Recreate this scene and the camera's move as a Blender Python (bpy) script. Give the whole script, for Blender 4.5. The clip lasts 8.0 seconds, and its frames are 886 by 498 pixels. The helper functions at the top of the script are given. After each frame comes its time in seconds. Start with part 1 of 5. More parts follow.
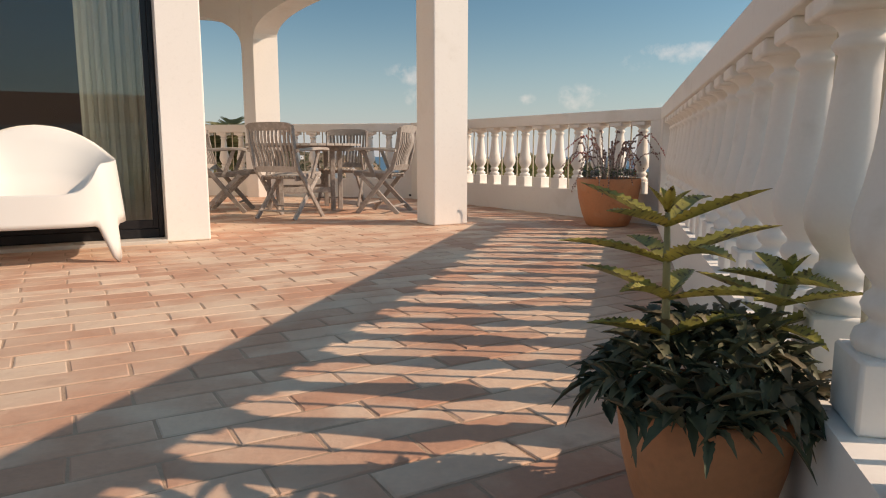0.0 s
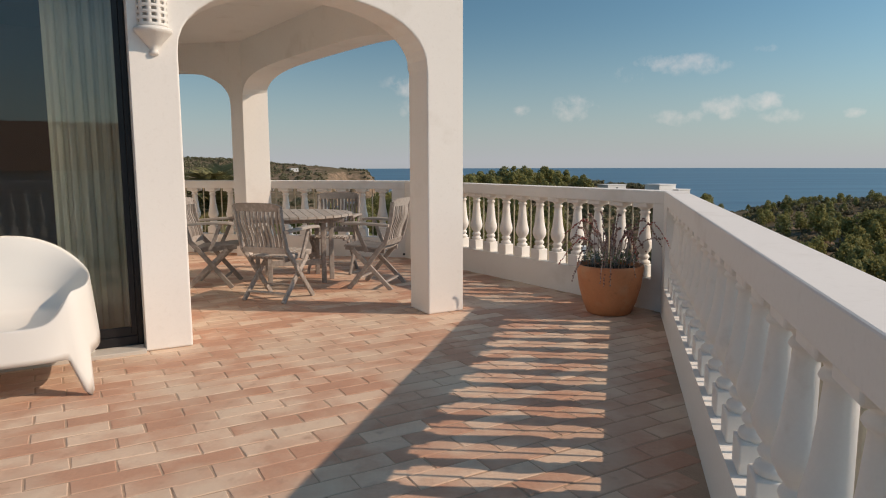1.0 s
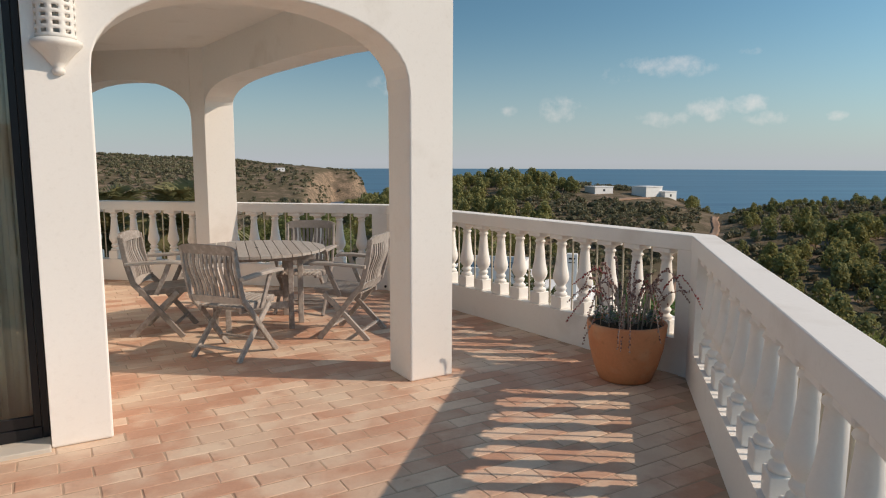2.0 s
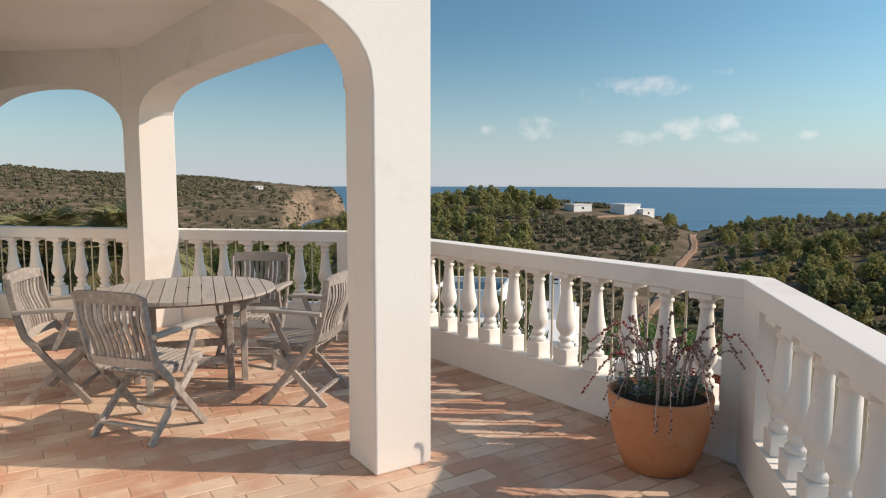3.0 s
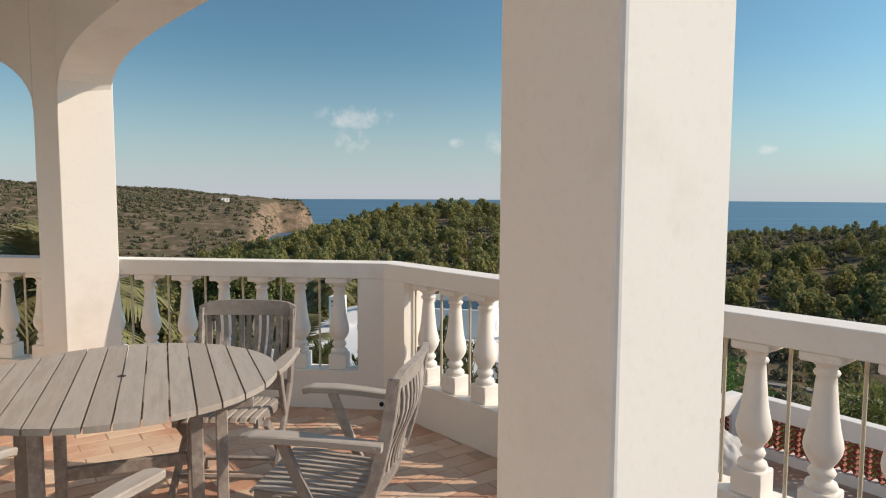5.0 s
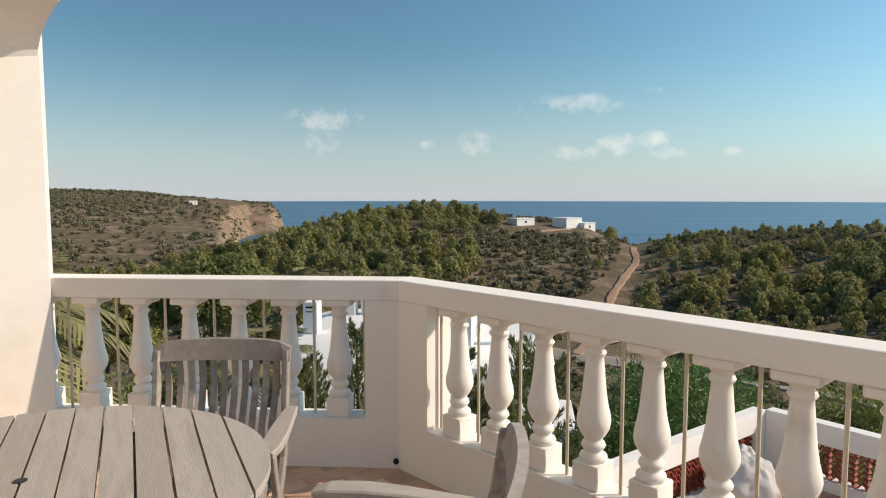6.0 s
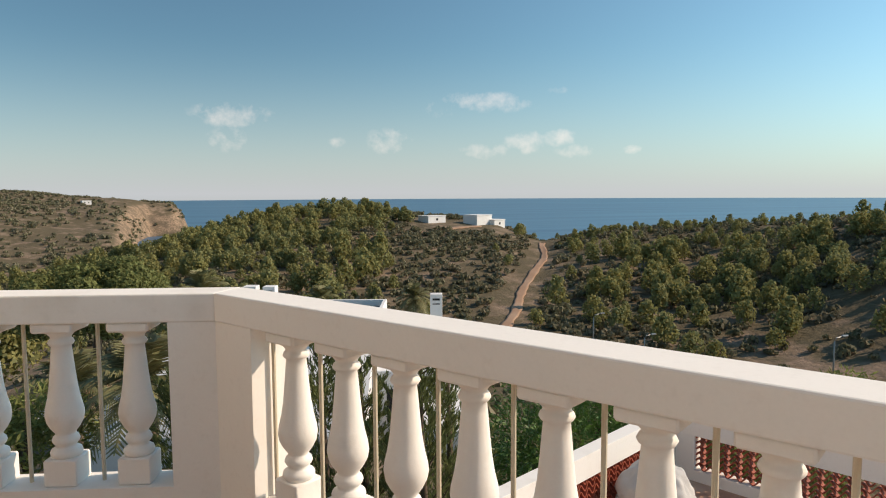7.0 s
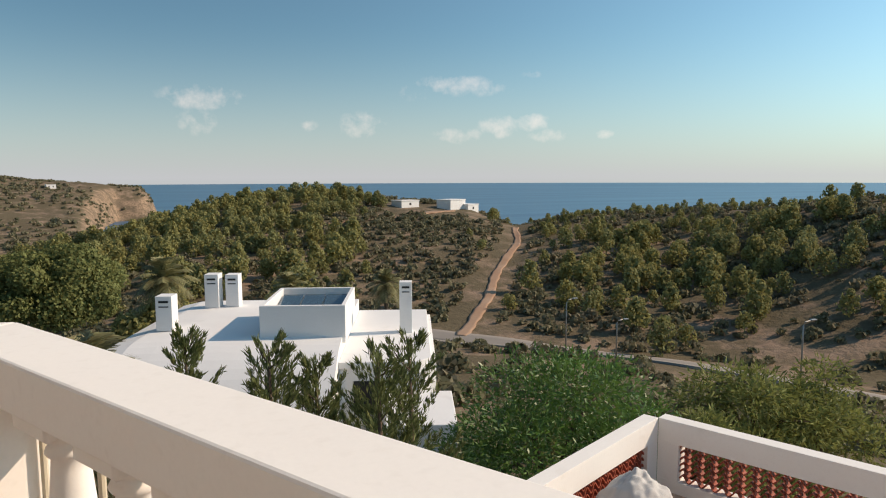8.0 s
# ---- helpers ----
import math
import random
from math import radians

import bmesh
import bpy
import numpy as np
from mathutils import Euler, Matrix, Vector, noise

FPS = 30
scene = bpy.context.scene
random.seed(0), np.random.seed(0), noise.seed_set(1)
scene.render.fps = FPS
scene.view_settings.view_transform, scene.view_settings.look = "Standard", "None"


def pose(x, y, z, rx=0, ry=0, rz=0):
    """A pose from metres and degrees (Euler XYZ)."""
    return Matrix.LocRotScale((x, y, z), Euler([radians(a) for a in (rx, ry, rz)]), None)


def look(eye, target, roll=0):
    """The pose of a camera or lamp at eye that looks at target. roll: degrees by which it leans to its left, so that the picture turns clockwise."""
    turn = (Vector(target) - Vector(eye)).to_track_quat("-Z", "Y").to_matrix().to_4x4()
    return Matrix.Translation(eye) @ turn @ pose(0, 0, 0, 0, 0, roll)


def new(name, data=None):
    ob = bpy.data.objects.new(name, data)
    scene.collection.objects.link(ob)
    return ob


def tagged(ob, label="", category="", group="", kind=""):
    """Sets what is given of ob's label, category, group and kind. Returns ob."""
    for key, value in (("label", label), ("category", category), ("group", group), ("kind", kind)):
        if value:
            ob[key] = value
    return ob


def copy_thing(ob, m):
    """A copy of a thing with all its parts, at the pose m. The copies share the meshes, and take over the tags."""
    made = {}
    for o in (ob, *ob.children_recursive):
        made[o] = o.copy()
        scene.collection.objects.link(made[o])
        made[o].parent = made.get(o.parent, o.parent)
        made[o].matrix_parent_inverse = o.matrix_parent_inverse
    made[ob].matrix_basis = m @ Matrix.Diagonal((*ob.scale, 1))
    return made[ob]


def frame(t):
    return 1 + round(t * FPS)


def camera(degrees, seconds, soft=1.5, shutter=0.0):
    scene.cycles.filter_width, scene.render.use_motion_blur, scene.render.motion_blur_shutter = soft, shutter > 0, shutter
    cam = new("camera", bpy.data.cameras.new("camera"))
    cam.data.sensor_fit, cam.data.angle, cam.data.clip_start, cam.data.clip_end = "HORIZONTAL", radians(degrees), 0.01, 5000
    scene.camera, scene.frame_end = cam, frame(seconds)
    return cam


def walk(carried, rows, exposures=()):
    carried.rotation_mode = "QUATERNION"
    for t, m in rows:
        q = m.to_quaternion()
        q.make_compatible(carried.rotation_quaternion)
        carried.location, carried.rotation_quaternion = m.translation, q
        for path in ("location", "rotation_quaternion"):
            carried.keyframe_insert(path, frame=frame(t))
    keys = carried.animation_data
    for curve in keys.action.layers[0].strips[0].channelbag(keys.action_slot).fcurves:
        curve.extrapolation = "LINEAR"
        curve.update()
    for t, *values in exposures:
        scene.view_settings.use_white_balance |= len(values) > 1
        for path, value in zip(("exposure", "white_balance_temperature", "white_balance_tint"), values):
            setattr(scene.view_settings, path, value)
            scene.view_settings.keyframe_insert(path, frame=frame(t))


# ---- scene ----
cam = camera(66.8, 8.0, soft=1.1)
PATH = [
    (0, (0.294, -0.149, 0.708), (0.449, 1.824, 0.418), 0.0),
    (0.5, (0.315, -0.070, 0.958), (0.466, 1.908, 0.700), -0.3),
    (1, (0.326, 0.208, 1.377), (0.496, 2.185, 1.120), -0.2),
    (1.5, (0.345, 0.680, 1.614), (0.531, 2.653, 1.348), 0.0),
    (3, (0.587, 2.500, 1.675), (0.856, 4.472, 1.471), 0.1),
    (3.5, (0.547, 3.134, 1.657), (0.845, 5.103, 1.477), 0.1),
    (4, (0.426, 3.764, 1.655), (0.748, 5.730, 1.482), 0.3),
    (4.5, (0.280, 4.382, 1.637), (0.628, 6.345, 1.469), 0.3),
    (6, (0.010, 6.130, 1.598), (0.454, 8.073, 1.437), 0.0),
    (6.5, (0.199, 6.655, 1.550), (0.762, 8.568, 1.389), -0.2),
    (7, (0.541, 7.000, 1.520), (1.234, 8.869, 1.352), -0.3),
    (7.5, (0.890, 7.420, 1.506), (1.639, 9.265, 1.318), -0.4),
    (8, (1.115, 7.932, 1.503), (1.878, 9.768, 1.289), -0.2),
]
walk(cam, [(t, look(eye, target, roll)) for t, eye, target, roll in PATH], [(0, 0.88, 7950, 23), (0.5, 0.60, 7650, 22), (1.5, 0.60, 7250, 19), (3, 0.97, 7120, 18), (4.5, 0.85, 7100, 17), (6, 1.02, 7300, 17), (8, 0.94, 7600, 19.5)])

# ---------------------------------------------------------------- world and light
SUN = Vector((1.52, -0.30, 1.0)).normalized()
SUN_EL = math.asin(SUN.z)
SUN_AZ = math.atan2(SUN.x, SUN.y)

world = bpy.data.worlds.new("sky")
scene.world = world
world.use_nodes = True
wn, wl = world.node_tree.nodes, world.node_tree.links
wn.clear()
w_out = wn.new("ShaderNodeOutputWorld")
w_bg = wn.new("ShaderNodeBackground")
w_bg.inputs["Strength"].default_value = 0.092
w_sky = wn.new("ShaderNodeTexSky")
w_sky.sky_type = "NISHITA"
w_sky.sun_disc = False
w_sky.sun_elevation = SUN_EL
w_sky.sun_rotation = SUN_AZ
w_sky.altitude = 60
w_sky.air_density, w_sky.dust_density, w_sky.ozone_density = 0.9, 0.6, 1.4
w_co = wn.new("ShaderNodeTexCoord")
w_nz = wn.new("ShaderNodeTexNoise")
w_nz.inputs["Scale"].default_value = 48.0
w_nz.inputs["Detail"].default_value = 7.0
w_nz.inputs["Roughness"].default_value = 0.62
wl.new(w_co.outputs["Generated"], w_nz.inputs["Vector"])


def wmath(op, a, b=None, clamp=False):
    n = wn.new("ShaderNodeMath")
    n.operation, n.use_clamp = op, clamp
    for i, v in enumerate((a, b)):
        if v is None:
            continue
        if isinstance(v, (int, float)):
            n.inputs[i].default_value = v
        else:
            wl.new(v, n.inputs[i])
    return n.outputs[0]


w_sep = wn.new("ShaderNodeSeparateXYZ")
wl.new(w_co.outputs["Generated"], w_sep.inputs[0])
w_az = wmath("ARCTAN2", w_sep.outputs[0], w_sep.outputs[1])
w_el = wmath("ARCSINE", w_sep.outputs[2])
# small fair-weather clouds: azimuth, elevation, half width, half height in degrees, strength
CLOUDS = [(30.1, 4.45, 1.5, 0.75, 1.0), (27.3, 4.2, 1.7, 0.95, 1.0), (24.0, 3.4, 2.1, 0.7, 0.9), (31.4, 3.4, 1.6, 0.6, 0.7),
          (15.8, 4.3, 2.0, 1.1, 0.75), (3.2, 6.3, 3.2, 1.0, 0.95), (24.2, 7.5, 4.4, 0.85, 0.8), (2.8, 4.3, 1.8, 1.1, 0.6),
          (35.9, 3.4, 0.9, 0.4, 0.9), (11.6, 4.2, 0.8, 0.5, 0.6), (30.0, 8.3, 1.0, 0.4, 0.5), (20.0, 7.0, 1.6, 0.7, 0.4)]
mask = None
for az, el, wa, we, k in CLOUDS:
    dx = wmath("DIVIDE", wmath("SUBTRACT", w_az, radians(az)), radians(wa * 1.22))
    dy = wmath("DIVIDE", wmath("SUBTRACT", w_el, radians(el)), radians(we * 1.25))
    r2 = wmath("ADD", wmath("MULTIPLY", dx, dx), wmath("MULTIPLY", dy, dy))
    g = wmath("MULTIPLY", wmath("SUBTRACT", 1.0, r2, True), k)
    mask = g if mask is None else wmath("MAXIMUM", mask, g)
cl = wmath("MULTIPLY", wmath("SUBTRACT", wmath("ADD", wmath("MULTIPLY", mask, 0.95), wmath("MULTIPLY", w_nz.outputs["Fac"], 2.2)), 1.38), 0.95, True)
cl = wmath("MULTIPLY", wmath("MULTIPLY", cl, wmath("MULTIPLY", mask, 2.2, True)), 0.38)
w_tint = wn.new("ShaderNodeMix")
w_tint.data_type, w_tint.blend_type = "RGBA", "MULTIPLY"
w_tint.inputs[0].default_value = 1.0
wl.new(w_sky.outputs[0], w_tint.inputs[6])
w_tint.inputs[7].default_value = (0.56, 0.91, 0.94, 1)
# deepest blue about a right angle away from the sun
w_dot = wn.new("ShaderNodeVectorMath")
w_dot.operation = "DOT_PRODUCT"
wl.new(w_co.outputs["Generated"], w_dot.inputs[0])
w_dot.inputs[1].default_value = tuple(SUN)
w_off = wmath("ADD", w_dot.outputs["Value"], 0.25)
w_anti = wmath("MAXIMUM", wmath("SUBTRACT", wmath("MULTIPLY", w_off, -1.0), 0.15), 0.0)
w_deep = wmath("ADD", wmath("ADD", wmath("MULTIPLY", wmath("MULTIPLY", w_off, w_off), 0.36), 0.59), wmath("MULTIPLY", wmath("MULTIPLY", w_anti, w_anti), 2.4))
w_blue = wn.new("ShaderNodeMix")
w_blue.data_type, w_blue.blend_type = "RGBA", "MULTIPLY"
w_blue.inputs[0].default_value = 1.0
wl.new(w_tint.outputs[2], w_blue.inputs[6])
wl.new(w_deep, w_blue.inputs[7])
# pale sea haze towards the horizon
w_haze = wn.new("ShaderNodeMix")
w_haze.data_type = "RGBA"
low = wmath("SUBTRACT", 1.0, wmath("DIVIDE", wmath("ABSOLUTE", w_el), radians(13)), True)
wl.new(wmath("MULTIPLY", wmath("MULTIPLY", low, low), 0.84), w_haze.inputs[0])
wl.new(w_blue.outputs[2], w_haze.inputs[6])
w_haze.inputs[7].default_value = (3.05, 3.5, 4.05, 1)
w_mix = wn.new("ShaderNodeMix")
w_mix.data_type = "RGBA"
wl.new(cl, w_mix.inputs[0])
wl.new(w_haze.outputs[2], w_mix.inputs[6])
w_mix.inputs[7].default_value = (6.6, 6.3, 6.1, 1)
wl.new(w_mix.outputs[2], w_bg.inputs["Color"])
wl.new(w_bg.outputs[0], w_out.inputs["Surface"])

sun_data = bpy.data.lights.new("sun", "SUN")
sun_data.energy, sun_data.angle, sun_data.color = 2.02, radians(0.55), (1.0, 0.88, 0.73)
sun = new("sun", sun_data)
sun.matrix_world = look(SUN * 50, (0, 0, 0))


# ---------------------------------------------------------------- materials
def material(name, base, rough=0.7, vary=0.12, scale=6.0, fine=60.0, bump=0.15, metal=0.0, tint=None, hue=0.0, coord="Object",
             per_object=0.0, per_island=0.0, stain=None, bump_scale=None, bump_dist=0.01, trans=0.0, spec=0.4, stretch=None, stain2=None):
    """A procedural surface: base colour varied at two scales, roughness varied, fine relief."""
    m = bpy.data.materials.new(name)
    m.use_nodes = True
    n, l = m.node_tree.nodes, m.node_tree.links
    b = n["Principled BSDF"]
    b.inputs["Metallic"].default_value = metal
    b.inputs["Specular IOR Level"].default_value = spec
    co = n.new("ShaderNodeTexCoord")
    src = n.new("ShaderNodeNewGeometry").outputs["Position"] if coord == "World" else co.outputs[coord]
    if stretch:
        mp = n.new("ShaderNodeMapping")
        mp.inputs["Scale"].default_value = stretch
        l.new(src, mp.inputs[0])
        src = mp.outputs[0]
    big, small = n.new("ShaderNodeTexNoise"), n.new("ShaderNodeTexNoise")
    for t, s, d in ((big, scale, 4.0), (small, fine, 6.0)):
        t.inputs["Scale"].default_value, t.inputs["Detail"].default_value = s, d
        l.new(src, t.inputs["Vector"])

    def op(kind, a, c, clamp=False):
        q = n.new("ShaderNodeMath")
        q.operation, q.use_clamp = kind, clamp
        for i, v in enumerate((a, c)):
            if isinstance(v, (int, float)):
                q.inputs[i].default_value = v
            else:
                l.new(v, q.inputs[i])
        return q.outputs[0]

    value = op("ADD", op("MULTIPLY", op("SUBTRACT", big.outputs[0], 0.5), 2.4 * vary), op("MULTIPLY", op("SUBTRACT", small.outputs[0], 0.5), 1.6 * vary))
    if per_object:
        info = n.new("ShaderNodeObjectInfo")
        value = op("ADD", value, op("MULTIPLY", op("SUBTRACT", info.outputs["Random"], 0.5), 2 * per_object))
    if per_island:
        geo = n.new("ShaderNodeNewGeometry")
        value = op("ADD", value, op("MULTIPLY", op("SUBTRACT", geo.outputs["Random Per Island"], 0.5), 2 * per_island))
    hsv = n.new("ShaderNodeHueSaturation")
    hsv.inputs["Color"].default_value = (*base, 1)
    l.new(op("ADD", value, 1.0), hsv.inputs["Value"])
    colour = hsv.outputs[0]
    if tint:
        mx = n.new("ShaderNodeMix")
        mx.data_type = "RGBA"
        fac = op("MULTIPLY", op("SUBTRACT", big.outputs[0], 0.42), 4.0, True)
        if per_object:
            fac = op("MULTIPLY", op("ADD", fac, op("MULTIPLY", op("SUBTRACT", info.outputs["Random"], 0.5), 1.6), True), 1.0, True)
        if per_island:
            fac = op("MULTIPLY", op("ADD", fac, op("MULTIPLY", op("SUBTRACT", geo.outputs["Random Per Island"], 0.5), 1.6), True), 1.0, True)
        l.new(fac, mx.inputs[0])
        l.new(colour, mx.inputs[6])
        hs2 = n.new("ShaderNodeHueSaturation")
        hs2.inputs["Color"].default_value = (*tint, 1)
        l.new(op("ADD", value, 1.0), hs2.inputs["Value"])
        l.new(hs2.outputs[0], mx.inputs[7])
        colour = mx.outputs[2]
    for stain in [q for q in (stain, stain2) if q]:
        st = n.new("ShaderNodeTexNoise")
        st.inputs["Scale"].default_value, st.inputs["Detail"].default_value = stain[1], 8.0
        l.new(src, st.inputs["Vector"])
        mx = n.new("ShaderNodeMix")
        mx.data_type = "RGBA"
        l.new(op("MULTIPLY", op("MULTIPLY", op("SUBTRACT", st.outputs[0], stain[2]), 7.0, True), stain[3]), mx.inputs[0])
        l.new(colour, mx.inputs[6])
        mx.inputs[7].default_value = (*stain[0], 1)
        colour = mx.outputs[2]
    l.new(colour, b.inputs["Base Color"])
    l.new(op("ADD", op("MULTIPLY", op("SUBTRACT", small.outputs[0], 0.5), 0.25), rough, True), b.inputs["Roughness"])
    if bump:
        bp = n.new("ShaderNodeBump")
        bp.inputs["Strength"].default_value, bp.inputs["Distance"].default_value = bump, bump_dist
        hgt = small
        if bump_scale:
            hgt = n.new("ShaderNodeTexNoise")
            hgt.inputs["Scale"].default_value, hgt.inputs["Detail"].default_value = bump_scale, 5.0
            l.new(src, hgt.inputs["Vector"])
        l.new(hgt.outputs[0], bp.inputs["Height"])
        l.new(bp.outputs[0], b.inputs["Normal"])
    if trans:
        out = n["Material Output"]
        tr, ms = n.new("ShaderNodeBsdfTranslucent"), n.new("ShaderNodeMixShader")
        l.new(colour, tr.inputs["Color"])
        ms.inputs[0].default_value = trans
        l.new(b.outputs[0], ms.inputs[1])
        l.new(tr.outputs[0], ms.inputs[2])
        l.new(ms.outputs[0], out.inputs["Surface"])
    return m


M_PLASTER = material("white_plaster", (0.86, 0.825, 0.775), 0.85, 0.035, 1.3, 90, 0.10, stain=((0.60, 0.54, 0.46), 2.2, 0.58, 0.32), stain2=((0.42, 0.36, 0.29), 34, 0.56, 0.06), bump_scale=22, bump_dist=0.006, coord="World")
M_BALUSTER = material("painted_cast_stone", (0.86, 0.825, 0.775), 0.8, 0.04, 5, 120, 0.16, stain=((0.55, 0.47, 0.38), 7, 0.60, 0.34), bump_scale=45, bump_dist=0.004, coord="World")
M_ROD = material("cream_painted_steel", (0.62, 0.55, 0.42), 0.5, 0.08, 8, 90, 0.1)
M_TILE = material("terracotta_tile", (0.60, 0.335, 0.225), 0.66, 0.15, 3.4, 55, 0.5, tint=(0.68, 0.50, 0.37), per_object=0.09, coord="World",
                  stain=((0.70, 0.555, 0.42), 1.3, 0.47, 0.6), stain2=((0.40, 0.235, 0.165), 9, 0.60, 0.5), bump_scale=34, bump_dist=0.006)
M_TILE_FAR = material("terracotta_tile_far", (0.60, 0.335, 0.225), 0.66, 0.15, 3.4, 55, 0.5, tint=(0.68, 0.50, 0.37), per_island=0.09, coord="World",
                  stain=((0.70, 0.555, 0.42), 1.3, 0.47, 0.6), stain2=((0.40, 0.235, 0.165), 9, 0.60, 0.5), bump_scale=34, bump_dist=0.006)
M_MORTAR = material("mortar", (0.49, 0.34, 0.24), 0.95, 0.15, 9, 110, 0.5)
M_TEAK = material("weathered_teak", (0.30, 0.262, 0.235), 0.78, 0.20, 3.0, 22, 0.3, per_object=0.10, stretch=(9, 9, 9), tint=(0.39, 0.352, 0.32), bump_dist=0.003)
M_TEAK_TOP = material("weathered_teak_boards", (0.47, 0.43, 0.39), 0.75, 0.18, 2.2, 26, 0.35, per_object=0.10, stretch=(14, 1.6, 14), tint=(0.35, 0.31, 0.275), bump_dist=0.003)
M_POT = material("terracotta_pot", (0.62, 0.265, 0.125), 0.6, 0.16, 4, 60, 0.25, tint=(0.54, 0.21, 0.095), stain=((0.60, 0.36, 0.22), 6, 0.55, 0.5), stain2=((0.36, 0.15, 0.08), 16, 0.60, 0.4))
M_SOIL = material("dark_soil", (0.06, 0.045, 0.03), 0.95, 0.3, 30, 120, 0.6)
M_PLASTIC = material("white_plastic", (0.80, 0.775, 0.72), 0.38, 0.015, 2, 200, 0.03, spec=0.5)
M_FRAME = material("black_aluminium", (0.018, 0.018, 0.02), 0.4, 0.1, 6, 90, 0.05, metal=0.3)
M_MARBLE = material("pale_threshold_stone", (0.60, 0.55, 0.48), 0.45, 0.08, 8, 60, 0.1)
M_CURTAIN = material("pale_curtain_fabric", (0.56, 0.57, 0.46), 0.9, 0.06, 3, 140, 0.2, trans=0.3)
# dark grey stands in for room shade, so the pane reflections dominate
M_ROOM = material("dimmed_room", (0.15, 0.15, 0.15), 0.9, 0.03, 1, 60, 0.05)
M_CERAMIC = material("white_glazed_ceramic", (0.80, 0.76, 0.70), 0.45, 0.05, 9, 80, 0.12)
M_REDTILE = material("red_clay_screen", (0.33, 0.075, 0.04), 0.7, 0.2, 8, 60, 0.25, per_object=0.14)
M_BEAN = material("grey_beanbag_cloth", (0.55, 0.53, 0.50), 0.9, 0.06, 4, 160, 0.3)
M_ROOFWHITE = material("white_roof_paint", (0.80, 0.79, 0.77), 0.8, 0.05, 0.6, 12, 0.15, stain=((0.55, 0.52, 0.48), 0.9, 0.62, 0.3))
M_GLASSROOF = material("skylight_glass", (0.05, 0.09, 0.12), 0.08, 0.05, 1, 30, 0.0, spec=0.8)
M_CLAYROOF = material("clay_roof_tiles", (0.45, 0.24, 0.14), 0.8, 0.2, 1.5, 14, 0.4)
M_DARK = material("dark_opening", (0.02, 0.02, 0.022), 0.5, 0.1, 4, 40, 0.0)
M_ASPHALT = material("worn_asphalt", (0.26, 0.23, 0.20), 0.9, 0.12, 0.25, 8, 0.2)
M_KERB = material("pale_kerb_stone", (0.32, 0.28, 0.235), 0.9, 0.12, 0.8, 10, 0.2)
M_TRACK = material("red_dirt_track", (0.36, 0.215, 0.135), 0.95, 0.2, 0.12, 2.5, 0.3, tint=(0.36, 0.24, 0.165))
M_STEEL = material("galvanised_steel", (0.35, 0.35, 0.34), 0.45, 0.08, 3, 40, 0.05, metal=0.6)
M_BARK = material("bark", (0.12, 0.085, 0.06), 0.95, 0.25, 6, 30, 0.6)
M_PINE = material("pine_foliage", (0.35, 0.325, 0.12), 0.8, 0.25, 0.05, 1.4, 0.0, per_island=0.30, tint=(0.235, 0.24, 0.11), trans=0.40, spec=0.15)
M_UMBRELLA = material("umbrella_pine_foliage", (0.20, 0.215, 0.075), 0.8, 0.25, 0.3, 4, 0.0, per_island=0.35, tint=(0.18, 0.20, 0.078), trans=0.38, spec=0.15)
M_SCRUB = material("scrub_foliage", (0.21, 0.205, 0.12), 0.85, 0.25, 0.05, 1.4, 0.0, per_island=0.32, tint=(0.23, 0.20, 0.135), trans=0.32, spec=0.1)
M_JUNIPER = material("juniper_foliage", (0.15, 0.18, 0.07), 0.75, 0.2, 0.8, 9, 0.0, per_island=0.32, tint=(0.20, 0.22, 0.085), trans=0.3, spec=0.2)
M_LAUREL = material("glossy_green_leaves", (0.115, 0.24, 0.055), 0.42, 0.15, 0.9, 9, 0.0, per_island=0.32, tint=(0.09, 0.165, 0.036), trans=0.3, spec=0.5)
M_OLIVE = material("pepper_tree_leaves", (0.23, 0.25, 0.08), 0.7, 0.2, 0.6, 9, 0.0, per_island=0.3, trans=0.32, spec=0.2)
M_PALM = material("palm_fronds", (0.31, 0.30, 0.14), 0.6, 0.2, 0.7, 9, 0.0, per_island=0.3, tint=(0.15, 0.13, 0.06), trans=0.2, spec=0.3)
M_YUCCA = material("sword_leaves", (0.09, 0.135, 0.045), 0.5, 0.18, 2, 20, 0.0, per_island=0.3, trans=0.15, spec=0.35)


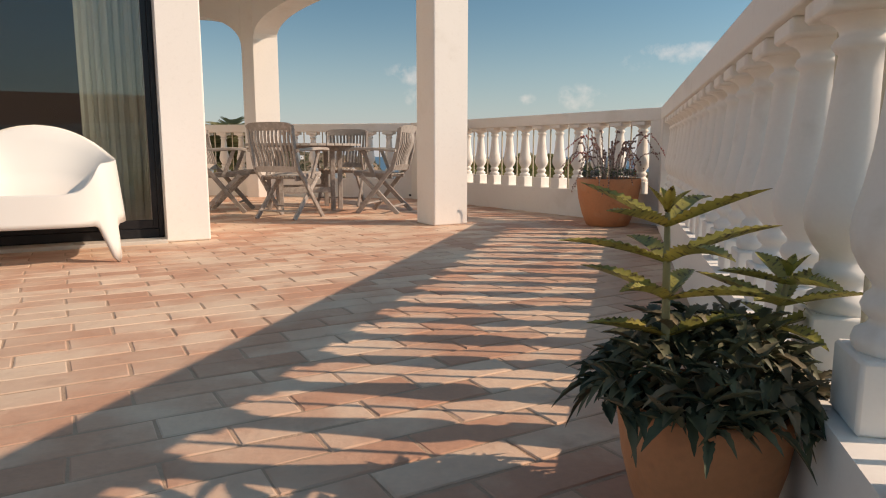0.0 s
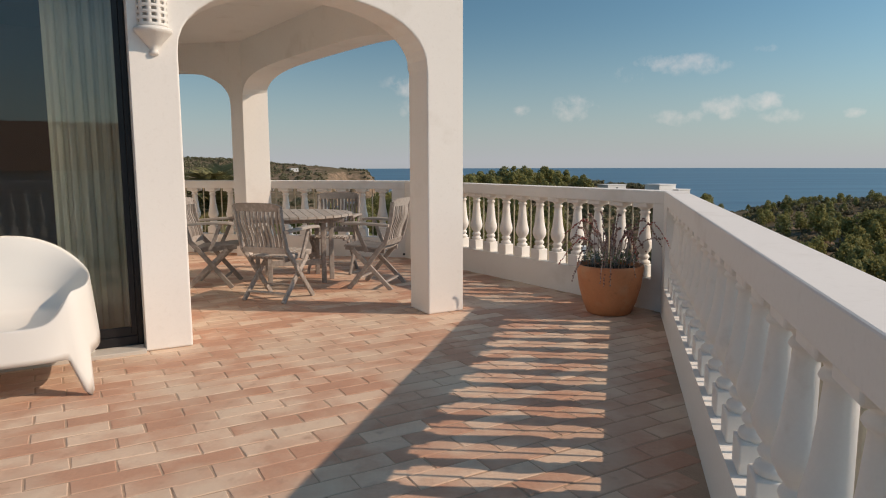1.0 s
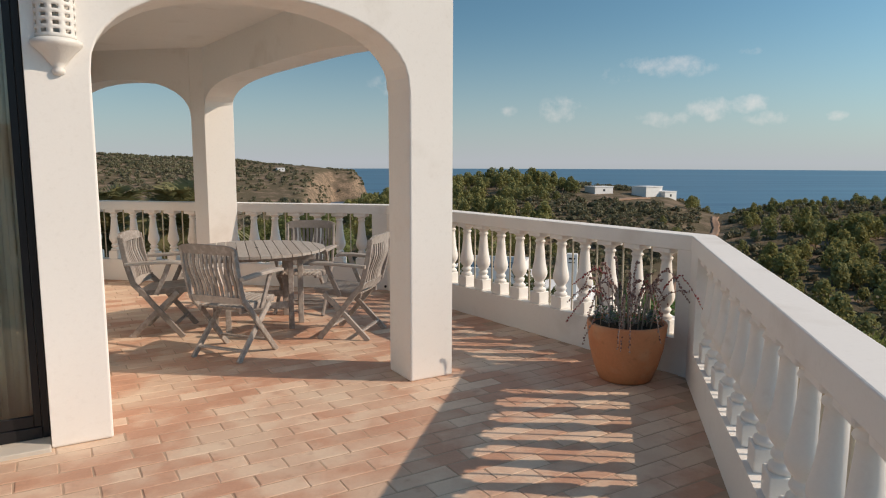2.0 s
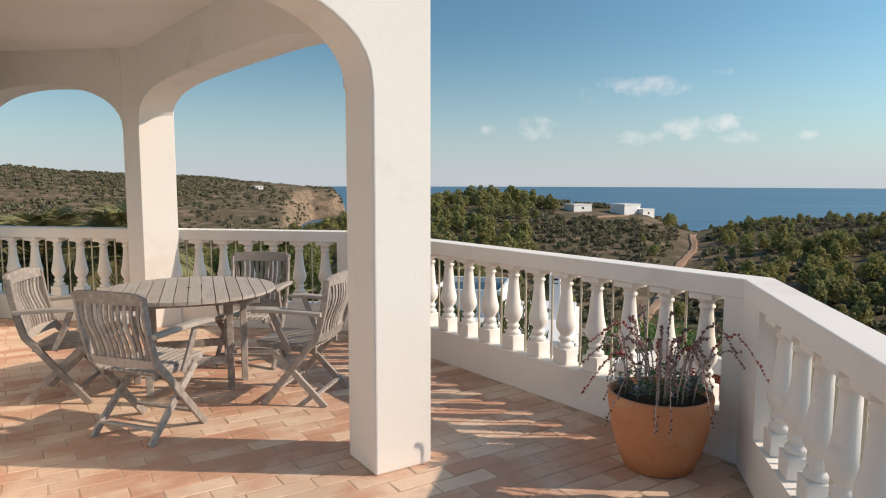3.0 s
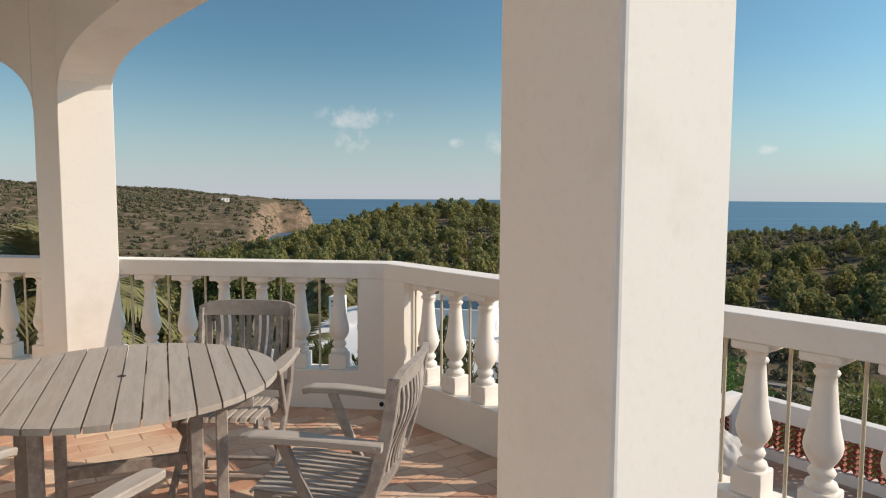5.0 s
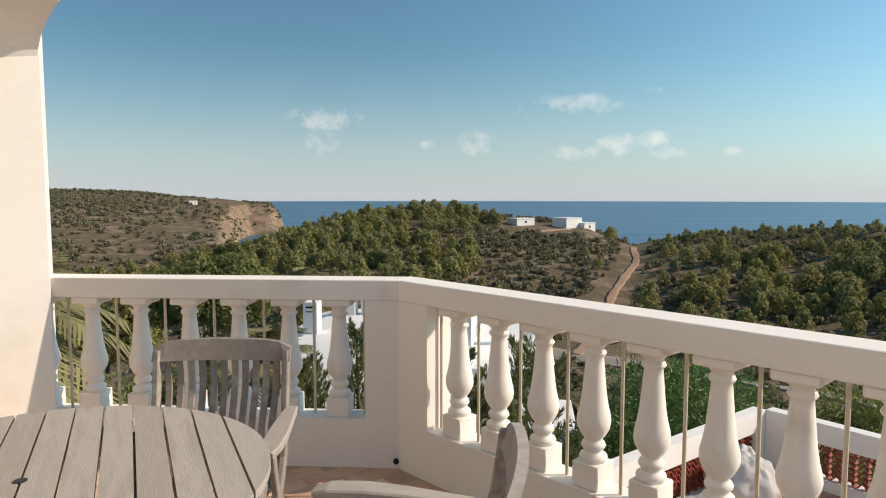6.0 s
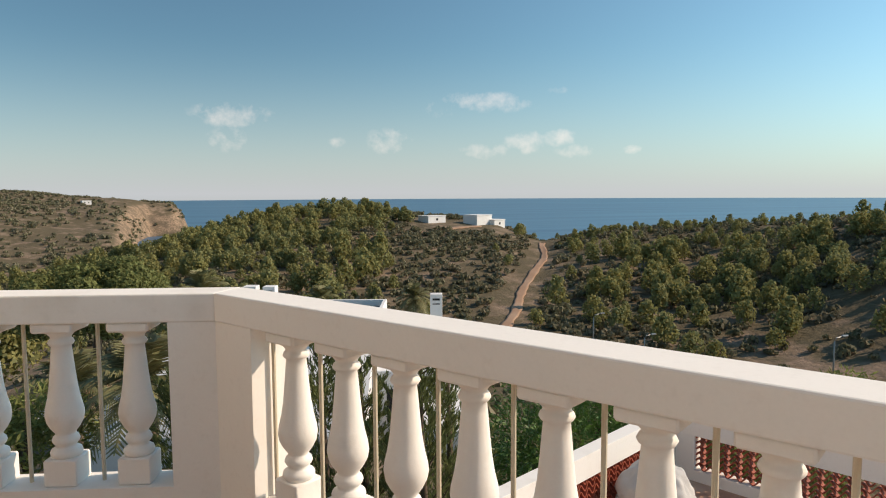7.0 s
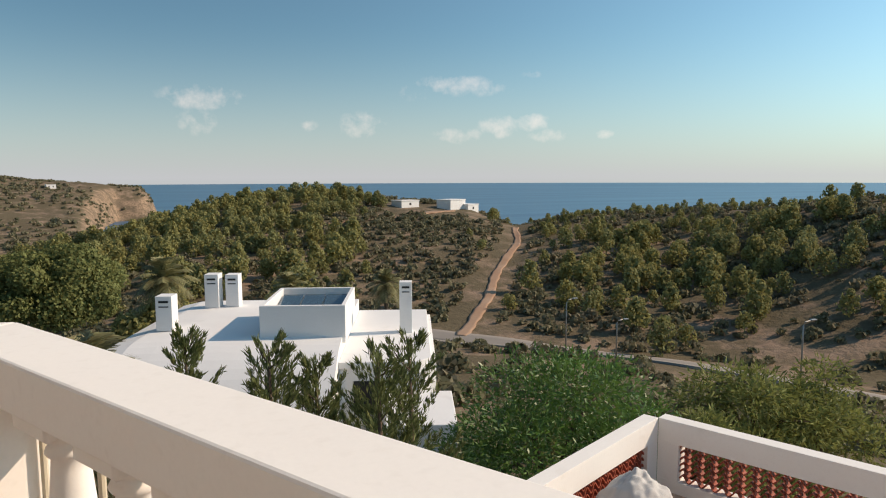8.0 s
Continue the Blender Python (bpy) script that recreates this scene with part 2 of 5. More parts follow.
def ground_material():
    """Dry scrubland: ochre soil, dark low scrub, pale rock with crevice shade coloured in where it is steep."""
    m = bpy.data.materials.new("scrubland")
    m.use_nodes = True
    n, l = m.node_tree.nodes, m.node_tree.links
    b = n["Principled BSDF"]
    b.inputs["Roughness"].default_value = 0.95
    b.inputs["Specular IOR Level"].default_value = 0.1
    co = n.new("ShaderNodeTexCoord")
    tex = []
    for s, d in ((0.012, 5), (0.09, 6), (0.55, 6), (0.03, 7)):
        t = n.new("ShaderNodeTexNoise")
        t.inputs["Scale"].default_value, t.inputs["Detail"].default_value, t.inputs["Roughness"].default_value = s, d, 0.62
        l.new(co.outputs["Object"], t.inputs["Vector"])
        tex.append(t.outputs[0])

    def ramp(src, lo, hi):
        r = n.new("ShaderNodeMapRange")
        r.inputs["From Min"].default_value, r.inputs["From Max"].default_value = lo, hi
        l.new(src, r.inputs["Value"])
        return r.outputs[0]

    def mix(f, a, c):
        x = n.new("ShaderNodeMix")
        x.data_type = "RGBA"
        l.new(f, x.inputs[0])
        for v, s in ((a, x.inputs[6]), (c, x.inputs[7])):
            if isinstance(v, tuple):
                s.default_value = (*v, 1)
            else:
                l.new(v, s)
        return x.outputs[2]

    soil = mix(ramp(tex[0], 0.4, 0.62), (0.34, 0.235, 0.17), (0.26, 0.195, 0.135))
    soil = mix(ramp(tex[2], 0.35, 0.7), soil, (0.25, 0.185, 0.13))
    scrub = mix(ramp(tex[1], 0.37, 0.51), soil, (0.14, 0.112, 0.070))
    geo, sep = n.new("ShaderNodeNewGeometry"), n.new("ShaderNodeSeparateXYZ")
    l.new(geo.outputs["Normal"], sep.inputs[0])
    rock = mix(ramp(tex[1], 0.40, 0.60), (0.40, 0.275, 0.185), (0.19, 0.14, 0.10))
    # dark noise colours the shade of crevices into the rock
    rock = mix(ramp(tex[2], 0.45, 0.65), rock, (0.13, 0.10, 0.065))
    l.new(mix(ramp(sep.outputs[2], 0.90, 0.80), scrub, rock), b.inputs["Base Color"])
    bp = n.new("ShaderNodeBump")
    bp.inputs["Strength"].default_value, bp.inputs["Distance"].default_value = 0.7, 0.8
    l.new(tex[2], bp.inputs["Height"])
    l.new(bp.outputs[0], b.inputs["Normal"])
    return m


def sea_material():
    m = bpy.data.materials.new("sea_water")
    m.use_nodes = True
    n, l = m.node_tree.nodes, m.node_tree.links
    b = n["Principled BSDF"]
    b.inputs["Roughness"].default_value = 0.32
    b.inputs["IOR"].default_value = 1.33
    co, mp, t = n.new("ShaderNodeTexCoord"), n.new("ShaderNodeMapping"), n.new("ShaderNodeTexNoise")
    mp.inputs["Scale"].default_value = (0.0012, 0.012, 1)
    mp.inputs["Rotation"].default_value = (0, 0, radians(20))
    t.inputs["Scale"].default_value, t.inputs["Detail"].default_value = 1.0, 6.0
    l.new(co.outputs["Object"], mp.inputs[0])
    l.new(mp.outputs[0], t.inputs["Vector"])
    r = n.new("ShaderNodeMapRange")
    r.inputs["From Min"].default_value, r.inputs["From Max"].default_value = 0.35, 0.7
    l.new(t.outputs[0], r.inputs["Value"])
    x = n.new("ShaderNodeMix")
    x.data_type = "RGBA"
    x.inputs[6].default_value, x.inputs[7].default_value = (0.016, 0.085, 0.18, 1), (0.06, 0.18, 0.28, 1)
    l.new(r.outputs[0], x.inputs[0])
    l.new(x.outputs[2], b.inputs["Base Color"])
    w = n.new("ShaderNodeTexNoise")
    w.inputs["Scale"].default_value, w.inputs["Detail"].default_value = 0.06, 8.0
    l.new(co.outputs["Object"], w.inputs["Vector"])
    bp = n.new("ShaderNodeBump")
    bp.inputs["Strength"].default_value, bp.inputs["Distance"].default_value = 0.6, 1.5
    l.new(w.outputs[0], bp.inputs["Height"])
    l.new(bp.outputs[0], b.inputs["Normal"])
    return m


def glass_material(name, tint=(0.93, 0.96, 0.96)):
    m = bpy.data.materials.new(name)
    m.use_nodes = True
    b = m.node_tree.nodes["Principled BSDF"]
    b.inputs["Base Color"].default_value = (*tint, 1)
    b.inputs["Roughness"].default_value = 0.0
    b.inputs["Transmission Weight"].default_value = 1.0
    b.inputs["IOR"].default_value = 1.5
    return m


M_GROUND, M_SEA, M_GLASS = ground_material(), sea_material(), glass_material("window_glass")


# ---------------------------------------------------------------- mesh helpers
def to_object(name, bm, mat, smooth=False):
    me = bpy.data.meshes.new(name)
    bmesh.ops.recalc_face_normals(bm, faces=bm.faces)
    bm.to_mesh(me)
    bm.free()
    if smooth:
        me.polygons.foreach_set("use_smooth", [True] * len(me.polygons))
    if mat:
        me.materials.append(mat)
    return new(name, me)


def part(name, bm, mat, parent, label="", smooth=False, m=None):
    """One mesh under a thing or a part."""
    ob = to_object(name, bm, mat, smooth) if isinstance(bm, bmesh.types.BMesh) else new(name, bm)
    ob.parent = parent
    if m is not None:
        ob.matrix_basis = m
    return tagged(ob, label)


def thing(name, label, category, m=None, group="", kind=""):
    """An Empty at the base of a thing."""
    ob = new(name)
    ob.empty_display_size = 0.1
    if m is not None:
        ob.matrix_basis = m
    return tagged(ob, label, category, group, kind)


def box(bm, x0, x1, y0, y1, z0, z1, bevel=0.0, m=None, seg=2):
    vs = [bm.verts.new((x, y, z)) for z in (z0, z1) for x, y in ((x0, y0), (x1, y0), (x1, y1), (x0, y1))]
    fs = [bm.faces.new([vs[i] for i in q]) for q in ((3, 2, 1, 0), (4, 5, 6, 7), (0, 1, 5, 4), (1, 2, 6, 5), (2, 3, 7, 6), (3, 0, 4, 7))]
    if bevel:
        es = list({e for f in fs for e in f.edges})
        out = bmesh.ops.bevel(bm, geom=es, offset=bevel, segments=seg, affect="EDGES", profile=0.5)
        vs = list({v for f in out["faces"] for v in f.verts} | {v for v in vs if v.is_valid})
    if m is not None:
        bmesh.ops.transform(bm, matrix=m, verts=[v for v in vs if v.is_valid])
    return bm


def prism(bm, poly, z0, z1):
    """An upright prism over a ground polygon."""
    lo, hi = [bm.verts.new((*p[:2], z0)) for p in poly], [bm.verts.new((*p[:2], z1)) for p in poly]
    bm.faces.new(lo[::-1])
    bm.faces.new(hi)
    for i in range(len(poly)):
        j = (i + 1) % len(poly)
        bm.faces.new((lo[i], lo[j], hi[j], hi[i]))
    return bm


def panel(bm, outline, y0, y1):
    """An upright panel in the x-z plane with that outline, from y0 to y1."""
    a, b = [bm.verts.new((x, y0, z)) for x, z in outline], [bm.verts.new((x, y1, z)) for x, z in outline]
    f1, f2 = bm.faces.new(a), bm.faces.new(b[::-1])
    f1.normal_update()
    f2.normal_update()
    for i in range(len(outline)):
        j = (i + 1) % len(outline)
        bm.faces.new((a[j], a[i], b[i], b[j]))
    bmesh.ops.triangulate(bm, faces=[f1, f2])
    return bm


def lathe(bm, profile, seg=20, m=None):
    """A turned body from (radius, z) pairs."""
    rings, made = [], []
    for r, z in profile:
        if r < 1e-5:
            v = bm.verts.new((0, 0, z))
            rings.append([v] * seg)
            made.append(v)
        else:
            ring = [bm.verts.new((r * math.cos(2 * math.pi * i / seg), r * math.sin(2 * math.pi * i / seg), z)) for i in range(seg)]
            rings.append(ring)
            made += ring
    for a, b in zip(rings, rings[1:]):
        for i in range(seg):
            j = (i + 1) % seg
            q = []
            for v in (a[i], a[j], b[j], b[i]):
                if v not in q:
                    q.append(v)
            if len(q) > 2:
                bm.faces.new(q)
    for ring in (rings[0], rings[-1]):
        if ring[0] is not ring[1]:
            bm.faces.new(ring)
    if m is not None:
        bmesh.ops.transform(bm, matrix=m, verts=made)
    return bm


def tube(bm, pts, radii, seg=8):
    """A round bar along points, with one radius or one for each."""
    pts = [Vector(p) for p in pts]
    radii = [radii] * len(pts) if isinstance(radii, (int, float)) else radii
    rings = []
    for i, p in enumerate(pts):
        d = (pts[min(i + 1, len(pts) - 1)] - pts[max(i - 1, 0)]).normalized()
        up = Vector((0, 0, 1)) if abs(d.z) < 0.9 else Vector((1, 0, 0))
        a = d.cross(up).normalized()
        b = d.cross(a)
        rings.append([bm.verts.new(p + radii[i] * (math.cos(2 * math.pi * k / seg) * a + math.sin(2 * math.pi * k / seg) * b)) for k in range(seg)])
    for r, s in zip(rings, rings[1:]):
        for k in range(seg):
            bm.faces.new((r[k], r[(k + 1) % seg], s[(k + 1) % seg], s[k]))
    bm.faces.new(rings[0])
    bm.faces.new(rings[-1][::-1])
    return bm


def strip(bm, pts, width, thick, side=(1, 0, 0), taper=None):
    """A bar of rectangular section along points; its width lies along side."""
    pts, side = [Vector(p) for p in pts], Vector(side).normalized()
    rings = []
    for i, p in enumerate(pts):
        d = (pts[min(i + 1, len(pts) - 1)] - pts[max(i - 1, 0)]).normalized()
        nrm = d.cross(side).normalized()
        k = taper[i] if taper else 1.0
        c = min(width * k, thick) * 0.18
        w, h = width * k / 2, thick / 2
        rings.append([bm.verts.new(p + a * side + b * nrm) for a, b in ((-w + c, -h), (w - c, -h), (w, -h + c), (w, h - c), (w - c, h), (-w + c, h), (-w, h - c), (-w, -h + c))])
    for r, s in zip(rings, rings[1:]):
        for k in range(8):
            bm.faces.new((r[k], r[(k + 1) % 8], s[(k + 1) % 8], s[k]))
    bm.faces.new(rings[0][::-1])
    bm.faces.new(rings[-1])
    return bm


def bevelled(ob, width, seg=2):
    md = ob.modifiers.new("edge", "BEVEL")
    md.width, md.segments, md.limit_method, md.angle_limit = width, seg, "ANGLE", radians(40)
    return ob


def raw_mesh(name, verts, faces, mat, smooth=False):
    """A mesh from numpy arrays: verts (n, 3), faces (m, 3 or 4)."""
    me = bpy.data.meshes.new(name)
    k = faces.shape[1]
    me.vertices.add(len(verts))
    me.vertices.foreach_set("co", np.ascontiguousarray(verts, np.float32).ravel())
    me.loops.add(faces.size)
    me.loops.foreach_set("vertex_index", np.ascontiguousarray(faces, np.int32).ravel())
    me.polygons.add(len(faces))
    me.polygons.foreach_set("loop_start", np.arange(0, faces.size, k, dtype=np.int32))
    me.polygons.foreach_set("loop_total", np.full(len(faces), k, np.int32))
    if smooth:
        me.polygons.foreach_set("use_smooth", np.ones(len(faces), bool))
    me.update(calc_edges=True)
    me.materials.append(mat)
    return me


# ---------------------------------------------------------------- ground, sea
HX, HY = 1.0, 8.0
RNG = np.random.default_rng(5)


def fractal(x, y, scale, octaves=4, seed=0.0):
    """Smooth pseudo-noise from turned sine waves, about -1 to 1."""
    total, amp, norm = 0 * x, 1.0, 0.0
    for k in range(octaves):
        for j in range(3):
            a = 1.7 * j + 2.3 * k + seed
            total = total + amp * np.sin((x * math.cos(a) + y * math.sin(a)) * scale * (1 + 0.23 * j) + 5.1 * j + 3.7 * k + seed * 7)
        norm += 1.9 * amp
        amp, scale = amp * 0.5, scale * 2.05
    return total / norm


def smooth01(t):
    t = np.clip(t, 0, 1)
    return t * t * (3 - 2 * t)


def terrain(x, y):
    """Height of the land: the garden slope, the valley, the wooded hill, the headland with its cliff."""
    x, y = np.asarray(x, float), np.asarray(y, float)
    dx, dy = x - HX, y - HY
    d, az = np.hypot(dx, dy) + 1e-6, np.degrees(np.arctan2(dx, dy))
    near = np.interp(d, [0, 14, 28, 60, 100], [-6.2, -6.4, -9.2, -18, -24])
    crest_el = np.interp(az, [-90, -40, -12, -5, 0, 3, 8, 16, 21, 25, 28.8, 32, 40, 47, 55, 70, 120], [-7, -7, -6.4, -5.2, -3.9, -2.9, -2.05, -1.75, -1.9, -2.6, -3.85, -3.55, -3.1, -2.6, -1.7, -0.8, 0])
    crest_d = np.interp(az, [-60, -5, 8, 21, 28.8, 40, 55, 90], [200, 230, 285, 290, 250, 235, 185, 170])
    crest_z = 1.6 + crest_d * np.tan(np.radians(crest_el))
    floor_z = -24 - 8 * smooth01((-az) / 30)
    rise = np.clip((d - 100) / (crest_d - 100), 0, 1)
    front = floor_z + (crest_z - floor_z) * (0.55 * rise + 0.45 * smooth01(rise))
    front = np.where(d > crest_d, crest_z - (d - crest_d) * (0.10 + 0.10 * smooth01((d - crest_d) / 120)), front)
    front = np.where(d < 100, near + (floor_z + 24) * smooth01(d / 100), front)
    front = front + fractal(dx, dy, 0.045, 4) * 1.6 * smooth01((d - 40) / 120)
    head_el = np.interp(az, [-70, -24, -13, -5, -1.6, -0.9, -0.3], [2.6, 0.8, 0.10, -0.45, -0.8, -1.6, -3.6])
    head_z = 1.6 + 900 * np.tan(np.radians(head_el))
    cliff = smooth01((az + 6.2) / 3.0)
    start = 400 + 400 * cliff + fractal(dx, dy, 0.02, 3, 2.0) * 18
    stop = 880 - 10 * cliff
    slope = np.clip((d - start) / (stop - start), 0, 1)
    shape = (1 - cliff) * (0.75 * slope + 0.25 * smooth01(slope)) + cliff * smooth01(slope) ** 0.8
    head = -46 + (head_z + 46) * shape + fractal(dx, dy, 0.03, 4, 1.0) * 2.2 * np.clip(slope * 4, 0, 1)
    head = np.where(d > 1000, head - (d - 1000) * 0.12, head)
    both = np.where(d > 300, np.maximum(front, head), front)
    away = smooth01((np.abs(az - 20) - 95) / 40)
    back = np.interp(d, [0, 14, 30, 80, 400, 1100], [-6.2, -6.2, -6.0, -4, 12, 6]) + fractal(dx, dy, 0.03, 3) * 1.5 * smooth01((d - 30) / 80)
    out = both * (1 - away) + back * away
    return np.maximum(out, -60) * 1.0


def build_ground():
    rings = np.concatenate([np.linspace(0.5, 26, 20), np.geomspace(28, 130, 46), np.linspace(133, 420, 92), np.geomspace(426, 800, 40), np.linspace(806, 1010, 66), np.geomspace(1025, 1500, 10)])
    az = np.radians(np.concatenate([np.arange(-35, 75, 0.3), np.arange(75, 325, 3.0)]))
    n, k = len(rings), len(az)
    R, A = np.meshgrid(rings, az, indexing="ij")
    X, Y = HX + R * np.sin(A), HY + R * np.cos(A)
    Z = terrain(X, Y)
    Z[-1] = -60
    verts = np.stack([X, Y, Z], -1).reshape(-1, 3)
    i, j = np.meshgrid(np.arange(n - 1), np.arange(k), indexing="ij")
    j2 = (j + 1) % k
    faces = np.stack([i * k + j, i * k + j2, (i + 1) * k + j2, (i + 1) * k + j], -1).reshape(-1, 4)
    g = new("ground", raw_mesh("ground", verts, faces, M_GROUND, True))
    tagged(g, "dry ochre scrubland of hills, a valley and a far headland with a pale cliff", "ground", kind="structure")
    bm = bmesh.new()
    bmesh.ops.create_circle(bm, cap_ends=True, segments=128, radius=4930)
    s = to_object("water", bm, M_SEA)
    s.location = (HX, HY, -45)
    tagged(s, "calm deep blue sea reaching to the horizon", "sea", kind="structure")


build_ground()

# ---------------------------------------------------------------- the house: walls, arches, floor
HOUSE = Matrix.Translation((-1.435, 5.185, 0)) @ Matrix.Rotation(radians(24.8), 4, "Z")
HINV = HOUSE.inverted()
D1, D2, CR = Vector((2.835, 6.075)), Vector((0.610, 9.912)), Vector((-1.388, 10.515))
R0 = D1 - Vector((0.354 * 12.1, 12.1))
LEFT = D2 + (CR - D2).normalized() * 5.6
RAIL_T = 0.18


def basket(u0, u1, spring, top, n=22, power=2.2):
    """Points of a flattened arch from u0 to u1."""
    c, h = (u0 + u1) / 2, (u1 - u0) / 2
    out = []
    for i in range(n + 1):
        a = math.pi * (1 - i / n)
        out.append((c + h * math.copysign(abs(math.cos(a)) ** (2 / power), math.cos(a)), spring + (top - spring) * abs(math.sin(a)) ** (2 / power)))
    return out


def arch_wall(name, label, outline, t, m):
    ob = to_object(name, panel(bmesh.new(), outline, 0, t), M_PLASTER)
    ob.matrix_basis = m
    bevelled(ob, 0.014 if name == "wall_front" else 0.003, 3)
    return tagged(ob, label, "wall", kind="structure")


arch_wall("wall_front", "white plastered terrace wall with a rounded arch opening",
          [(0, 0), (0.325, 0), *basket(0.325, 2.36, 2.17, 2.70), (2.36, 0), (2.725, 0), (2.725, 3.42), (-5.4, 3.42), (-5.4, 0), (-3.3, 0), (-3.3, 2.86), (0, 2.86)], 0.36, HOUSE)

# side arch from the front pillar to the corner pillar
p_b, p_c = Vector((2.36, 0.362)), Vector((1.91, 4.786))
ang = math.atan2(p_c.y - p_b.y, p_c.x - p_b.x)
length = (p_c - p_b).length
SIDE = HOUSE @ Matrix.Translation((*p_b, 0)) @ Matrix.Rotation(ang, 4, "Z")
arch_wall("wall_side", "white plastered side beam with a wide rounded arch", [*basket(0.012, length, 2.2, 2.66, power=3.6), (length, 3.42), (0.012, 3.42)], -0.36, SIDE)

# corner pillar
bm = bmesh.new()
ce = (CR - D2).normalized()
c_fl = HOUSE @ Vector((*p_c, 0))
pc = [c_fl.xy, (HOUSE @ Vector((2.28, 4.79, 0))).xy, (HOUSE @ Vector((2.36, 5.28, 0))).xy, c_fl.xy + ce * 0.1 + Vector((-ce.y, ce.x)) * -0.50, c_fl.xy + ce * 0.19 + Vector((-ce.y, ce.x)) * -0.48, c_fl.xy + ce * 0.19]
prism(bm, pc, 0, 3.42)
ob = bevelled(to_object("pillar", bm, M_PLASTER), 0.003, 2)
tagged(ob, "white plastered square corner pillar carrying two arches", "pillar", kind="structure")

# rear arch, running along the far rail
REAR = Matrix.Translation((c_fl.x + ce.x * 0.192, c_fl.y + ce.y * 0.192, 0)) @ Matrix.Rotation(math.atan2(ce.y, ce.x), 4, "Z")
arch_wall("wall_rear", "white plastered rear wall with a rounded arch opening", [*basket(0.0, 2.0, 2.22, 2.72), (2.0, 0), (2.9, 0), (2.9, 3.42), (0, 3.42)], -0.36, REAR)

# left wall of the loggia and the rest of the house
bm = bmesh.new()
prism(bm, [(HOUSE @ Vector((u, v, 0))).xy for u, v in ((0.003, 0.362), (0.325, 0.362), (0.30, 6.75), (0.003, 6.75))], 0, 3.42)
ob = tagged(to_object("wall_west", bm, M_PLASTER), "plain white plastered house wall closing the loggia", "wall", kind="structure")

roof_poly = [(0.004, 0.03), (2.715, 0.03), (2.695, 0.35), (2.30, 5.1), (1.6, 5.8), (0.02, 6.95), (0.004, 6.95)]
bm = prism(bmesh.new(), [(HOUSE @ Vector((u, v, 0))).xy for u, v in roof_poly], 3.10, 3.40)
tagged(to_object("ceiling", bm, M_PLASTER), "smooth off-white plastered loggia ceiling", "ceiling", kind="structure")

# room behind the glass, its dimness put into the dark colour
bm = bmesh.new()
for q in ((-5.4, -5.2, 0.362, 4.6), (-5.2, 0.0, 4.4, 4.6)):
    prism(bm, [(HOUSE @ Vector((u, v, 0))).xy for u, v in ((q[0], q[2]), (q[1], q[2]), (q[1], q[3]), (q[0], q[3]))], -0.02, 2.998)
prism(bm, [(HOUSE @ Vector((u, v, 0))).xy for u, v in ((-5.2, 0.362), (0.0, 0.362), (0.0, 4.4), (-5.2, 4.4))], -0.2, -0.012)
tagged(to_object("wall_room", bm, M_ROOM), "room walls coloured dark to read as dim through the glass", "wall", kind="structure")
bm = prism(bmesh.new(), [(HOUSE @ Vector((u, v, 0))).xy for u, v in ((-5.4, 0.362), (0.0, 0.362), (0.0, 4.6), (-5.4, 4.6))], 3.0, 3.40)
tagged(to_object("ceiling_room", bm, M_ROOM), "plain room ceiling coloured dark to read as dim", "ceiling", kind="structure")


def offset_line(pts, k):
    """The polyline moved k metres to its right, with mitred corners."""
    out = []
    for i, p in enumerate(pts):
        ds = [(b - a).normalized() for a, b in ((pts[i - 1], p) if i else (p, pts[1]), (p, pts[i + 1]) if i + 1 < len(pts) else (pts[i - 1], p))]
        ns = [Vector((d.y, -d.x)) for d in ds]
        mid = (ns[0] + ns[1]).normalized()
        out.append(p + mid * (k / mid.dot(ns[0])))
    return out


INNER = [R0, D1, D2, LEFT]
OUTER = offset_line(INNER, RAIL_T)

# terrace slab and the house below it
slab = [*[tuple(p) for p in OUTER], tuple((HOUSE @ Vector((-0.3, 8.0, 0))).xy), tuple((HOUSE @ Vector((-5.4, 4.6, 0))).xy), (-8.0, 1.0), (-8.0, -6.5)]
bm = prism(bmesh.new(), slab, -0.30, -0.0032)
tagged(to_object("floor", bm, M_MORTAR), "terrace floor of mortar-bedded terracotta tiles", "floor", kind="structure")
bm = prism(bmesh.new(), [tuple(Vector(p)) for p in slab], -8.0, -0.302)
tagged(to_object("wall_lower", bm, M_PLASTER), "white plastered lower storey of the house", "wall", kind="structure")


# ---------------------------------------------------------------- balustrade
BAL_LO, BAL_HI, RAIL_HI = 0.288, 0.99, 1.11
H = BAL_HI - BAL_LO
PROFILE = [(0.050, 0.155), (0.060, 0.17), (0.064, 0.19), (0.060, 0.208), (0.044, 0.222), (0.040, 0.235), (0.050, 0.25), (0.055, 0.268), (0.050, 0.287), (0.041, 0.30),
           (0.041, 0.312), (0.058, 0.345), (0.072, 0.385), (0.077, 0.425), (0.074, 0.465), (0.063, 0.53), (0.055, 0.60), (0.048, 0.70), (0.042, 0.80), (0.039, 0.845),
           (0.047, 0.855), (0.052, 0.868), (0.047, 0.884), (0.040, 0.893), (0.042, 0.905), (0.052, 0.922), (0.068, 0.935), (0.080, 0.945)]


